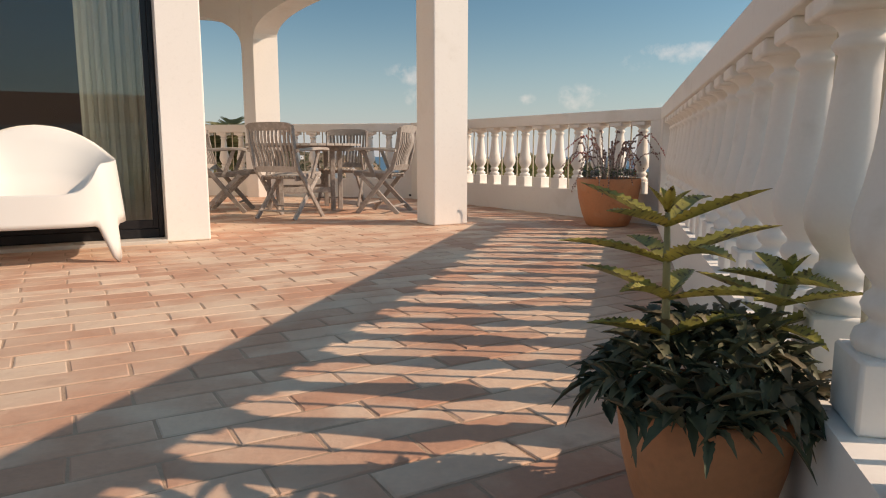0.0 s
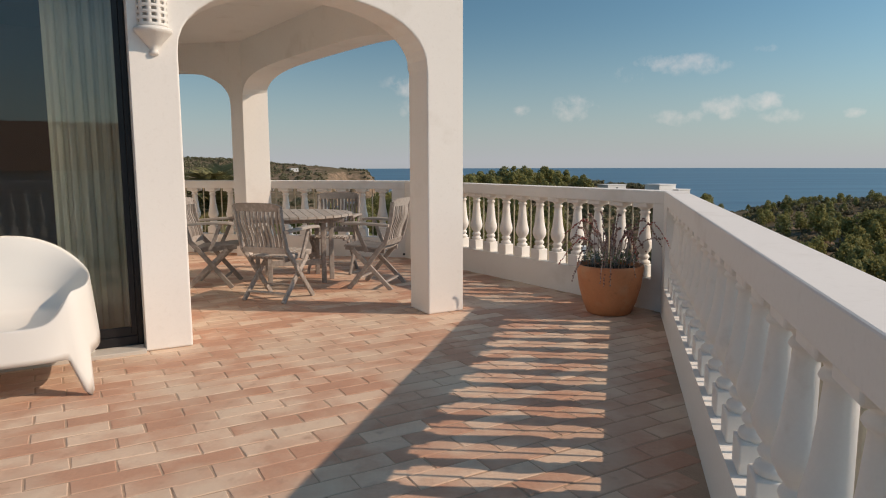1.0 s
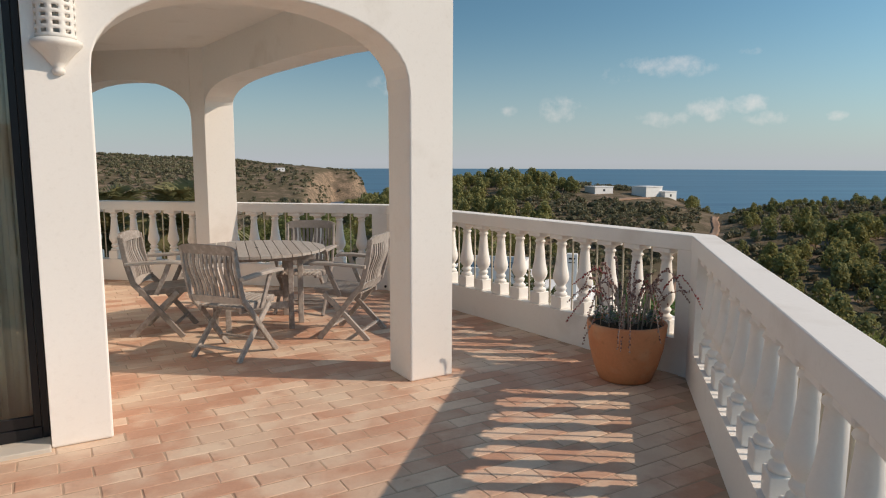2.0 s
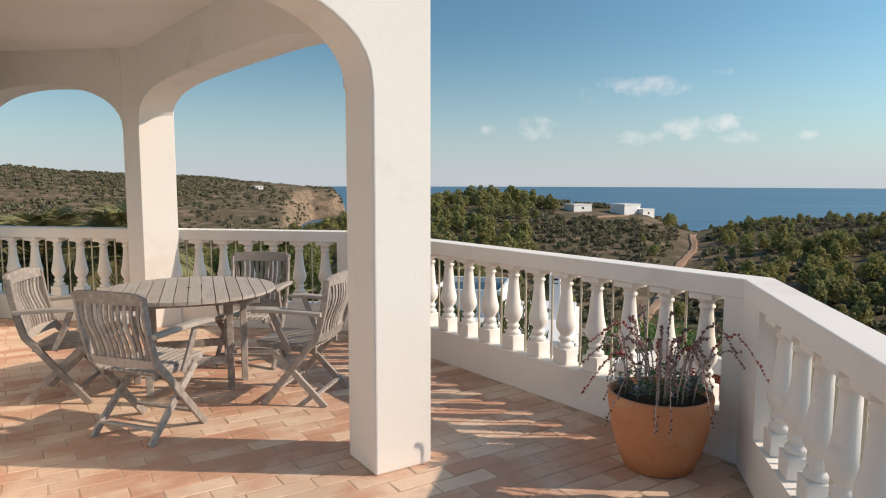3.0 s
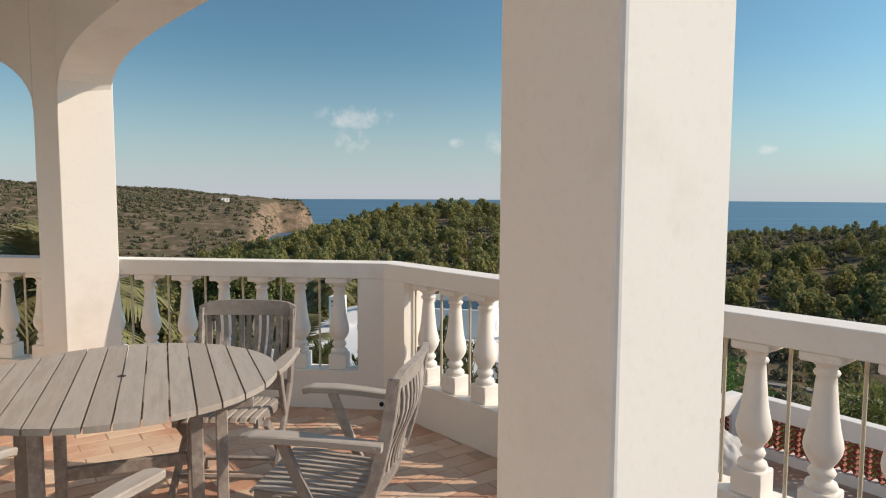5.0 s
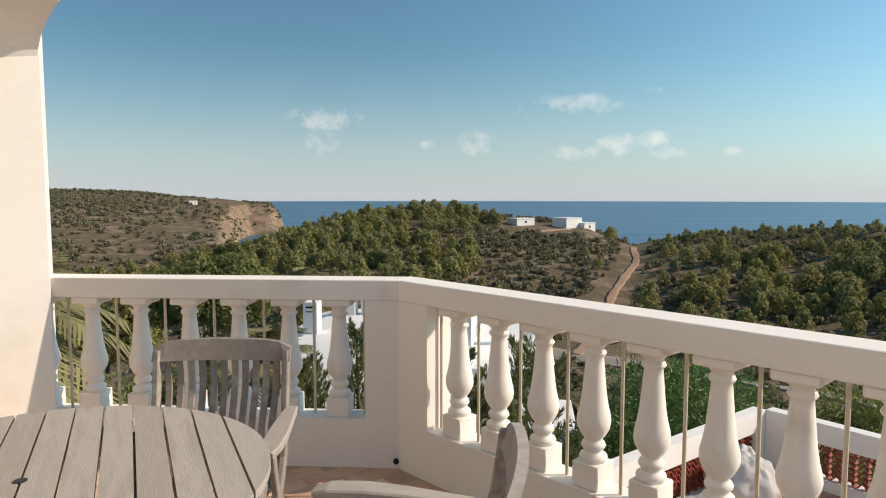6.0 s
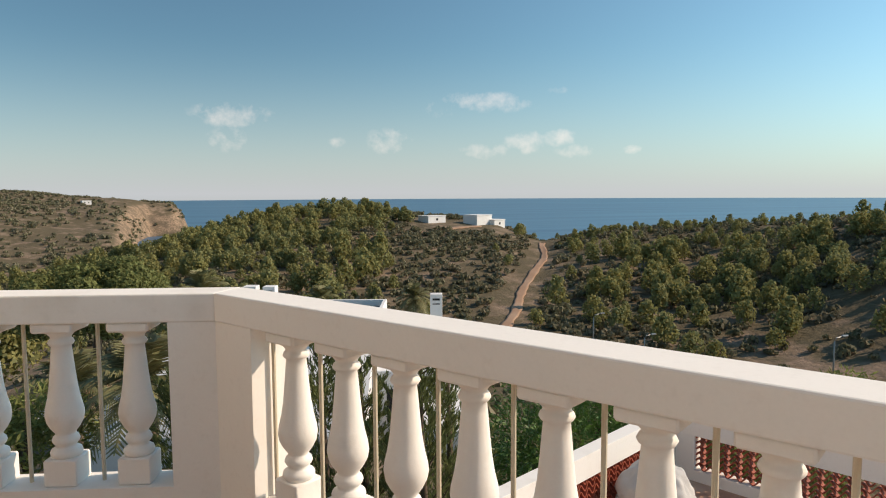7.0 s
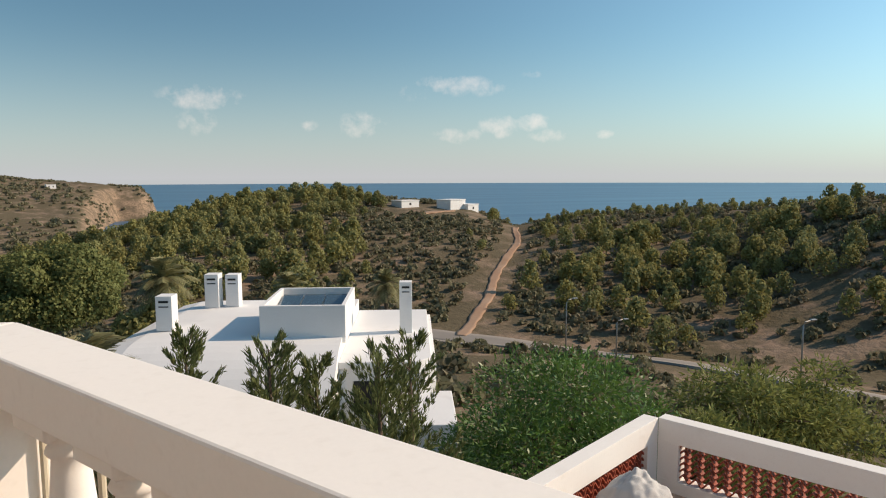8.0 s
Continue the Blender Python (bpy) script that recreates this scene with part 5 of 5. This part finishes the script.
bm = prism(bmesh.new(), [(1.304, -1.6), (4.6, -1.6), (5.3, -1.0), (5.3, 9.0), (1.304, 9.0)], -12.0, -6.25)
villa_part("wall", bm, M_ROOFWHITE)
bm = prism(bmesh.new(), [(1.306, -1.75), (4.5, -1.75), (5.1, -1.1), (5.1, 9.1), (1.306, 9.1)], -6.248, -5.98)
villa_part("roof_slab", bm, M_ROOFWHITE, "flat white painted roof")
bm = prism(bmesh.new(), [(3.3, -5.6), (5.9, -5.6), (5.9, -1.8), (3.3, -1.8)], -12.0, -7.2)
villa_part("side_wing", bm, M_ROOFWHITE, "lower white wing")
bm = bmesh.new()
box(bm, -2.2, 1.45, 0.0, 0.18, -5.6, -3.95)
box(bm, -2.2, 1.45, 4.6, 4.78, -5.6, -3.95)
box(bm, -2.2, -2.02, 0.182, 4.598, -5.6, -3.95)
box(bm, 1.27, 1.45, 0.182, 4.598, -5.6, -3.95)
stair = villa_part("skylight_box", bm, M_ROOFWHITE, "open white box round a sloping skylight", bev=0.02)
for i in range(3):
    bm = box(bmesh.new(), -1.95 + i * 1.05, -0.97 + i * 1.05, 0.9, 4.3, -0.02, 0.02, m=Matrix.Translation((0, 0, -4.9 + UP)) @ Matrix.Rotation(radians(9), 4, "X"))
    part("skylight_pane", bm, M_GLASSROOF, stair, "blue-grey sloping glass")


def chimney(x, y, w, d, z1):
    bm = box(bmesh.new(), x - w / 2, x + w / 2, y - d / 2, y + d / 2, -5.33 if x < 1.3 else -6.05, z1)
    ch = villa_part("chimney", bm, M_ROOFWHITE, "square white chimney", bev=0.02)
    for k, z in enumerate((z1 - 0.30, z1 - 0.50)):
        bm = box(bmesh.new(), x - w * 0.3, x + w * 0.3, y - d / 2 - 0.012, y - d / 2 - 0.003, z, z + (0.10 if k == 0 else 0.05))
        bmesh.ops.translate(bm, verts=bm.verts, vec=(0, 0, UP))
        part("vent_slot", bm, M_DARK, ch, "dark vent slot")


for q in ((-6.75, 1.9, 0.72, 0.8, -3.75), (-6.2, 7.2, 0.72, 0.8, -3.55), (-5.2, 7.4, 0.68, 0.75, -3.6), (4.0, 3.6, 0.6, 0.6, -3.5)):
    chimney(*q)
bm = box(bmesh.new(), 1.9, 2.9, -1.65, -1.605, -8.2, -6.8)
villa_part("window", bm, M_DARK, "dark window", bev=0)


def small_house(x, y, w, d, h, turn, roof, label, wins=2):
    g = float(np.min(terrain(np.array([x - w / 2, x + w / 2, x, x]), np.array([y, y, y - d / 2, y + d / 2]))))
    base = thing("house", label, "house", Matrix.Translation((x, y, g)) @ Matrix.Rotation(radians(turn), 4, "Z"))
    bm = box(bmesh.new(), -w / 2, w / 2, -d / 2, d / 2, -1.0, h)
    part("wall", bm, M_ROOFWHITE, base)
    bm = bmesh.new()
    if roof == "flat":
        box(bm, -w / 2 - 0.15, w / 2 + 0.15, -d / 2 - 0.15, d / 2 + 0.15, h, h + 0.35)
        part("roof", bm, M_ROOFWHITE, base)
    else:
        e = 0.4
        lo = [bm.verts.new(p) for p in ((-w / 2 - e, -d / 2 - e, h), (w / 2 + e, -d / 2 - e, h), (w / 2 + e, d / 2 + e, h), (-w / 2 - e, d / 2 + e, h))]
        hi = [bm.verts.new(p) for p in ((-w / 2 + d * 0.35, 0, h + d * 0.22), (w / 2 - d * 0.35, 0, h + d * 0.22))]
        for q in ((lo[0], lo[1], hi[1], hi[0]), (lo[1], lo[2], hi[1]), (lo[2], lo[3], hi[0], hi[1]), (lo[3], lo[0], hi[0]), (lo[3], lo[2], lo[1], lo[0])):
            bm.faces.new(q)
        part("roof", bm, M_CLAYROOF, base, "low clay-tiled roof")
    for i in range(wins):
        cx = -w / 2 + w * (i + 0.7) / (wins + 0.4)
        bm = box(bmesh.new(), cx - 0.5, cx + 0.5, -d / 2 - 0.03, -d / 2 - 0.004, h * 0.38, h * 0.72)
        part("window", bm, M_DARK, base, "dark window")
    return base


def polar(az, d):
    return HX + d * math.sin(radians(az)), HY + d * math.cos(radians(az))


small_house(*polar(23.3, 268), 9.5, 7, 3.7, 28, "flat", "white flat-roofed villa on the far wooded ridge", 0)
small_house(*polar(24.6, 272), 7, 7, 2.8, 28, "flat", "low white wing of the ridge villa", 1)
small_house(*polar(19.4, 262), 9, 6, 2.5, 22, "flat", "white flat-roofed bungalow among the ridge trees", 1)
small_house(*polar(-6.8, 66), 7, 6, 3.0, 10, "hip", "white cottage with a clay-tiled roof down the slope", 2)
small_house(*polar(-2.6, 62), 6, 5, 2.8, -15, "hip", "white cottage with a low clay-tiled roof", 2)
small_house(*polar(5.2, 72), 9, 6, 3.2, -10, "hip", "pale house with a clay-tiled roof behind the villa", 3)
small_house(*polar(-9.5, 84), 7, 6, 3.4, 5, "hip", "white cottage with a clay-tiled roof down the slope", 2)
small_house(*polar(-7.6, 800), 9, 6, 4, 20, "flat", "tiny white house on the far headland", 2)
small_house(9.5, -19.5, 14, 9, 7.2, 206, "hip", "neighbouring house behind the terrace, with a clay roof", 3)


# ---------------------------------------------------------------- street, dirt track, street lamps
def ribbon(name, pts, width, mat, label, category, lift=0.12, n=90):
    xs, ys = np.array([p[0] for p in pts]), np.array([p[1] for p in pts])
    t = np.linspace(0, len(pts) - 1, n)
    X, Y = np.interp(t, np.arange(len(pts)), xs), np.interp(t, np.arange(len(pts)), ys)
    ker = np.ones(9) / 9
    Xp, Yp = np.convolve(np.pad(X, 4, "edge"), ker, "valid"), np.convolve(np.pad(Y, 4, "edge"), ker, "valid")
    dx, dy = np.gradient(Xp), np.gradient(Yp)
    ln = np.hypot(dx, dy) + 1e-9
    nx, ny = -dy / ln, dx / ln
    V = []
    wob = 1 + 0.22 * np.sin(np.arange(n) * 0.9) * np.sin(np.arange(n) * 0.37 + 1) if category == "track" else np.ones(n)
    for s in (-1, -0.5, 0, 0.5, 1):
        x, y = Xp + nx * width / 2 * s * wob, Yp + ny * width / 2 * s * wob
        V.append(np.stack([x, y, terrain(x, y) + lift], -1))
    V = np.stack(V, 1)
    idx = np.arange(n * 5).reshape(n, 5)
    F = np.stack([idx[:-1, :-1], idx[1:, :-1], idx[1:, 1:], idx[:-1, 1:]], -1).reshape(-1, 4)
    ob = new(name, raw_mesh(name, V.reshape(-1, 3), F, mat, True))
    md = ob.modifiers.new("bed", "SOLIDIFY")
    md.thickness, md.offset = 0.3, -1
    return tagged(ob, label, category, kind="structure")


STREET = [polar(a, d) for a, d in ((2, 118), (12, 112), (22, 106), (28, 101), (35, 95), (43, 89), (53, 80), (62, 76), (75, 74))]
ribbon("road", STREET, 6.0, M_ASPHALT, "pale worn asphalt street along the valley", "road", 0.15)
ribbon("pavement", [(x - 1.1, y - 3.6) for x, y in STREET], 0.8, M_KERB, "pale kerb and footpath beside the street", "pavement", 0.28)
ribbon("road_lower", [polar(a, d) for a, d in ((46, 62), (52, 58), (60, 55), (70, 54))], 5.0, M_ASPHALT, "short asphalt turning below the houses", "road", 0.15)
ribbon("dirt_track", [polar(a, d) for a, d in ((28.8, 237), (28.7, 226), (29.0, 210), (28.9, 190), (28.2, 174), (27.3, 160), (26.9, 148), (26.7, 134), (25.8, 122), (25.0, 112), (24.0, 104))], 2.0, M_TRACK, "reddish dirt track climbing the hill", "track", 0.25)
ribbon("dirt_track_far", [polar(a, d) for a, d in ((-14.0, 300), (-12.3, 340), (-11.6, 380), (-12.0, 420), (-10.8, 455))], 5.5, M_TRACK, "pale winding dirt track across the valley", "track", 0.4)
ribbon("path_ridge", [polar(a, d) for a, d in ((10, 214), (14, 222), (18, 226), (21, 236), (23.5, 256))], 3.4, M_TRACK, "pale access lane to the ridge villa", "track", 0.3)


def street_lamp(x, y, h, arm):
    g = float(terrain(x, y))
    base = thing("street_lamp", "slim grey steel street lamp with a curved arm", "street lamp", Matrix.Translation((x, y, g)), "street lamps along the valley")
    pts = [(0, 0, -0.2), (0, 0, h * 0.6), (0, 0, h * 0.93), (arm * 0.2, 0, h * 0.985), (arm, 0, h)]
    part("pole", tube(bmesh.new(), pts, [0.11, 0.085, 0.07, 0.06, 0.05], 8), M_STEEL, base, smooth=True)
    part("lamp_head", box(bmesh.new(), arm - 0.1, arm + 0.65, -0.16, 0.16, h - 0.06, h + 0.10, 0.04), M_STEEL, base)


for az, d, h in ((33.2, 92, 7.6), (37.4, 89, 5.2), (51.3, 77, 7.2)):
    street_lamp(*polar(az, d), h, 1.1)


# ---------------------------------------------------------------- woods and scrub over the hills
def proto(rng, h, w, clumps, per, leaf, trunk):
    """A small tree or shrub as arrays of quads, about h high and w wide."""
    rows = []
    for i in range(clumps):
        a, t = 2.4 * i + rng.uniform(-0.5, 0.5), (i + 0.5) / clumps
        wide = (1 - t) ** 0.42 if trunk else 1 - 0.7 * t
        q, r = rng.uniform(0.22, 0.36) * wide, rng.uniform(0.17, 0.25) * w * (0.65 + 0.5 * wide)
        z = h * (0.18 + 0.60 * t) if trunk else h * (0.25 + 0.4 * t)
        rows.append((q * w * np.cos(a), q * w * np.sin(a), z, r, r, r * (0.95 if trunk else 0.7)))
    p, o = clump_points(rows, per, rng, 0.78)
    v, f = tuft_quads(p, o, leaf, rng)
    if trunk:
        t = np.array([(s * 0.09 * w * 0.25, c * 0.09 * w * 0.25, z) for z in (-0.4, h * 0.55) for s, c in ((1, 0), (0, 1), (-1, 0), (0, -1))])
        tf = np.array([(0, 1, 5, 4), (1, 2, 6, 5), (2, 3, 7, 6), (3, 0, 4, 7)]) + len(v)
        v, f = np.concatenate([v, t]), np.concatenate([f, tf])
    return v, f


def scatter(name, label, category, protos, places, mat, rng):
    V, F, k = [], [], 0
    for x, y, s in places:
        v, f = protos[rng.integers(len(protos))]
        a = rng.uniform(0, 2 * np.pi)
        c, sn = np.cos(a) * s, np.sin(a) * s
        q = np.empty_like(v)
        q[:, 0], q[:, 1], q[:, 2] = x + v[:, 0] * c - v[:, 1] * sn, y + v[:, 0] * sn + v[:, 1] * c, v[:, 2] * s * rng.uniform(0.85, 1.2)
        V.append((q, float(terrain(x, y)) - 0.1))
        F.append(f + k)
        k += len(v)
    out = np.concatenate([q + np.array([0, 0, z]) for q, z in V])
    ob = new(name, raw_mesh(name, out, np.concatenate(F), mat))
    return tagged(ob, label, category, kind="stuff")


def on_ways(x, y):
    """Whether a place lies on the street, the track or a house plot."""
    for pts, w in ((STREET, 6.5), ([polar(a, d) for a, d in ((28.9, 246), (28.6, 200), (28.2, 178), (26.9, 146), (25.6, 120), (24.9, 110))], 4.5)):
        for a, b in zip(pts, pts[1:]):
            a, b, p = Vector(a), Vector(b), Vector((x, y))
            t = max(0, min(1, (p - a).dot(b - a) / (b - a).length_squared))
            if (p - a.lerp(b, t)).length < w:
                return True
    for az, d, r in ((23.3, 268, 9), (24.6, 272, 8), (19.4, 262, 7), (-6.8, 66, 7), (-2.6, 62, 6), (5.2, 72, 8), (-9.5, 84, 7), (8.0, 36, 11)):
        hx, hy = polar(az, d)
        if math.hypot(x - hx, y - hy) < r:
            return True
    return False


W_RNG = np.random.default_rng(77)
pines = [proto(W_RNG, W_RNG.uniform(4.4, 6.4), W_RNG.uniform(3.8, 5.2), 10, 40, 0.53, True) for _ in range(7)]
shrubs = [proto(W_RNG, W_RNG.uniform(1.0, 1.7), W_RNG.uniform(1.9, 3.0), 3, 14, 0.60, False) for _ in range(6)]
pine_at, shrub_at = [], []
while len(pine_at) < 1700:
    az, d = W_RNG.uniform(-28, 66), math.sqrt(W_RNG.uniform(44 ** 2, 330 ** 2))
    x, y = polar(az, d)
    n1 = float(fractal(np.array(x), np.array(y), 0.035, 3, 4.0))
    keep = 0.30 + 0.55 * n1
    if az < 3 and d > 260:
        keep -= 0.2
    if -10 < az < 17 and d > 120:
        keep += 0.42
    if 15 < az < 30 and d > 125:
        keep -= 0.30
    if 17.5 < az < 26.5 and 205 < d < 275:
        keep -= 0.6
    if az > 38 and d > 115:
        keep += 0.22
    if d < 84:
        keep -= 1.0
    if d < 118 and az > 20:
        keep -= 0.75 if az < 38 else 0.05
    if d < 118 and az < 20:
        keep -= 0.35
    if d < 100 and az < 8:
        keep -= 0.5
    if W_RNG.random() < keep and not on_ways(x, y):
        pine_at.append((x, y, W_RNG.uniform(0.55, 1.3) * (0.62 if az > 28 and d > 190 else 1.0)))
while len(shrub_at) < 9500:
    az, d = W_RNG.uniform(-30, 68), math.sqrt(W_RNG.uniform(34 ** 2, 340 ** 2))
    x, y = polar(az, d)
    n1 = float(fractal(np.array(x), np.array(y), 0.06, 3, 9.0))
    if (17.5 < az < 26.5 and 235 < d < 275) or (d < 60 and az < 14):
        continue
    if W_RNG.random() < 0.55 + 0.5 * n1 and not on_ways(x, y):
        shrub_at.append((x, y, W_RNG.uniform(0.55, 1.5)))
scatter("pine_wood", "green pine wood covering the hills", "wood", pines, pine_at, M_PINE, W_RNG)
scatter("scrub", "low dry scrub over the slopes", "scrub", shrubs, shrub_at, M_SCRUB, W_RNG)
far_at = []
while len(far_at) < 3600:
    az, d = W_RNG.uniform(-30, -0.8), math.sqrt(W_RNG.uniform(330 ** 2, 960 ** 2))
    x, y = polar(az, d)
    n1 = float(fractal(np.array(x), np.array(y), 0.02, 3, 6.0))
    if W_RNG.random() < 0.5 + 0.6 * n1 and float(terrain(x, y)) > -44:
        far_at.append((x, y, W_RNG.uniform(0.9, 2.4)))
far_protos = [proto(W_RNG, 1.4, 3.0, 3, 9, 0.9, False) for _ in range(4)]
scatter("headland_scrub", "dull green scrub over the far headland", "scrub", far_protos, far_at, M_SCRUB, W_RNG)

# ---------------------------------------------------------------- terracotta floor tiles
TILE_L, TILE_W, JOINT = 0.365, 0.139, 0.008


def inside(poly, x, y):
    hit = False
    for (x0, y0), (x1, y1) in zip(poly, poly[1:] + poly[:1]):
        if (y0 > y) != (y1 > y) and x < (x1 - x0) * (y - y0) / (y1 - y0) + x0:
            hit = not hit
    return hit


def tile_mesh(name, seed):
    """A handmade tile: worn rounded edges, slightly uneven sides."""
    rng = random.Random(seed)
    bm = bmesh.new()
    l, w, e = (TILE_L - JOINT) / 2, (TILE_W - JOINT) / 2, 0.004
    low, top = [], []
    pts = [(-l, -w), (-l * 0.3, -w), (l * 0.35, -w), (l, -w), (l, w), (l * 0.3, w), (-l * 0.35, w), (-l, w)]
    for x, y in pts:
        jx, jy = rng.uniform(-0.003, 0.003), rng.uniform(-0.003, 0.003)
        low.append(bm.verts.new((x + jx, y + jy, -0.016)))
        k = e * rng.uniform(0.7, 1.5)
        top.append((bm.verts.new((x + jx, y + jy, -0.0028)), bm.verts.new((x + jx - math.copysign(k, x) * (abs(x) > l * 0.9), y + jy - math.copysign(k, y), rng.uniform(-0.0008, 0.0008)))))
    for i in range(8):
        j = (i + 1) % 8
        bm.faces.new((low[i], low[j], top[j][0], top[i][0]))
        bm.faces.new((top[i][0], top[j][0], top[j][1], top[i][1]))
    bm.faces.new([t[1] for t in top])
    bmesh.ops.recalc_face_normals(bm, faces=bm.faces)
    me = bpy.data.meshes.new(name)
    bm.to_mesh(me)
    bm.free()
    return me


def lay_tiles():
    rng = random.Random(12)
    meshes = [tile_mesh("tile", s) for s in range(8)]
    for me in meshes:
        me.materials.append(M_TILE)
    zone = [tuple(p) for p in offset_line(INNER, 0.01)] + [tuple((HOUSE @ Vector((0.02, 8.2, 0))).xy), tuple((HOUSE @ Vector((0.02, 0.2, 0))).xy), tuple((HOUSE @ Vector((-5.0, -0.02, 0))).xy), (-7.5, 0.5), (-7.5, -5.9)]
    floor_ob = bpy.data.objects["floor"]
    near, far = [], []
    row = 0
    v = -11.0
    while v < 8.6:
        u = -8.0 + (0.5 * TILE_L if row % 2 else 0) + rng.uniform(-0.03, 0.03)
        while u < 9:
            p = HOUSE @ Vector((u, v, 0))
            if inside(zone, p.x, p.y):
                (near if 0.6 < p.y < 3.9 and p.x > -1.5 and len(near) < 298 else far).append((u, v))
            u += TILE_L
        v += TILE_W
        row += 1
    for u, v in near:
        m = HOUSE @ Matrix.Translation((u, v, rng.uniform(-0.0012, 0.0012))) @ Matrix.Rotation(rng.gauss(0, 0.006), 4, "Z") @ Matrix.Rotation(rng.choice((0, math.pi)), 4, "Z") @ Matrix.Rotation(rng.gauss(0, 0.003), 4, "X")
        part("tile", rng.choice(meshes), None, floor_ob, m=m)
    V, F, k = [], [], 0
    base = [(np.array([tuple(q.co) for q in me.vertices]), [tuple(p.vertices) for p in me.polygons]) for me in meshes]
    for u, v in far:
        co, faces = rng.choice(base)
        m = np.array(HOUSE @ Matrix.Translation((u, v, rng.uniform(-0.0012, 0.0012))) @ Matrix.Rotation(rng.gauss(0, 0.006), 4, "Z"))
        V.append(co @ m[:3, :3].T + m[:3, 3])
        F += [tuple(i + k for i in f) for f in faces]
        k += len(co)
    me = bpy.data.meshes.new("tiles_rest")
    me.from_pydata(np.concatenate(V).tolist(), [], F)
    me.materials.append(M_TILE_FAR)
    ob = part("tiles_rest", me, None, floor_ob)
    tagged(ob, "rows of worn terracotta tiles", kind="stuff")


lay_tiles()
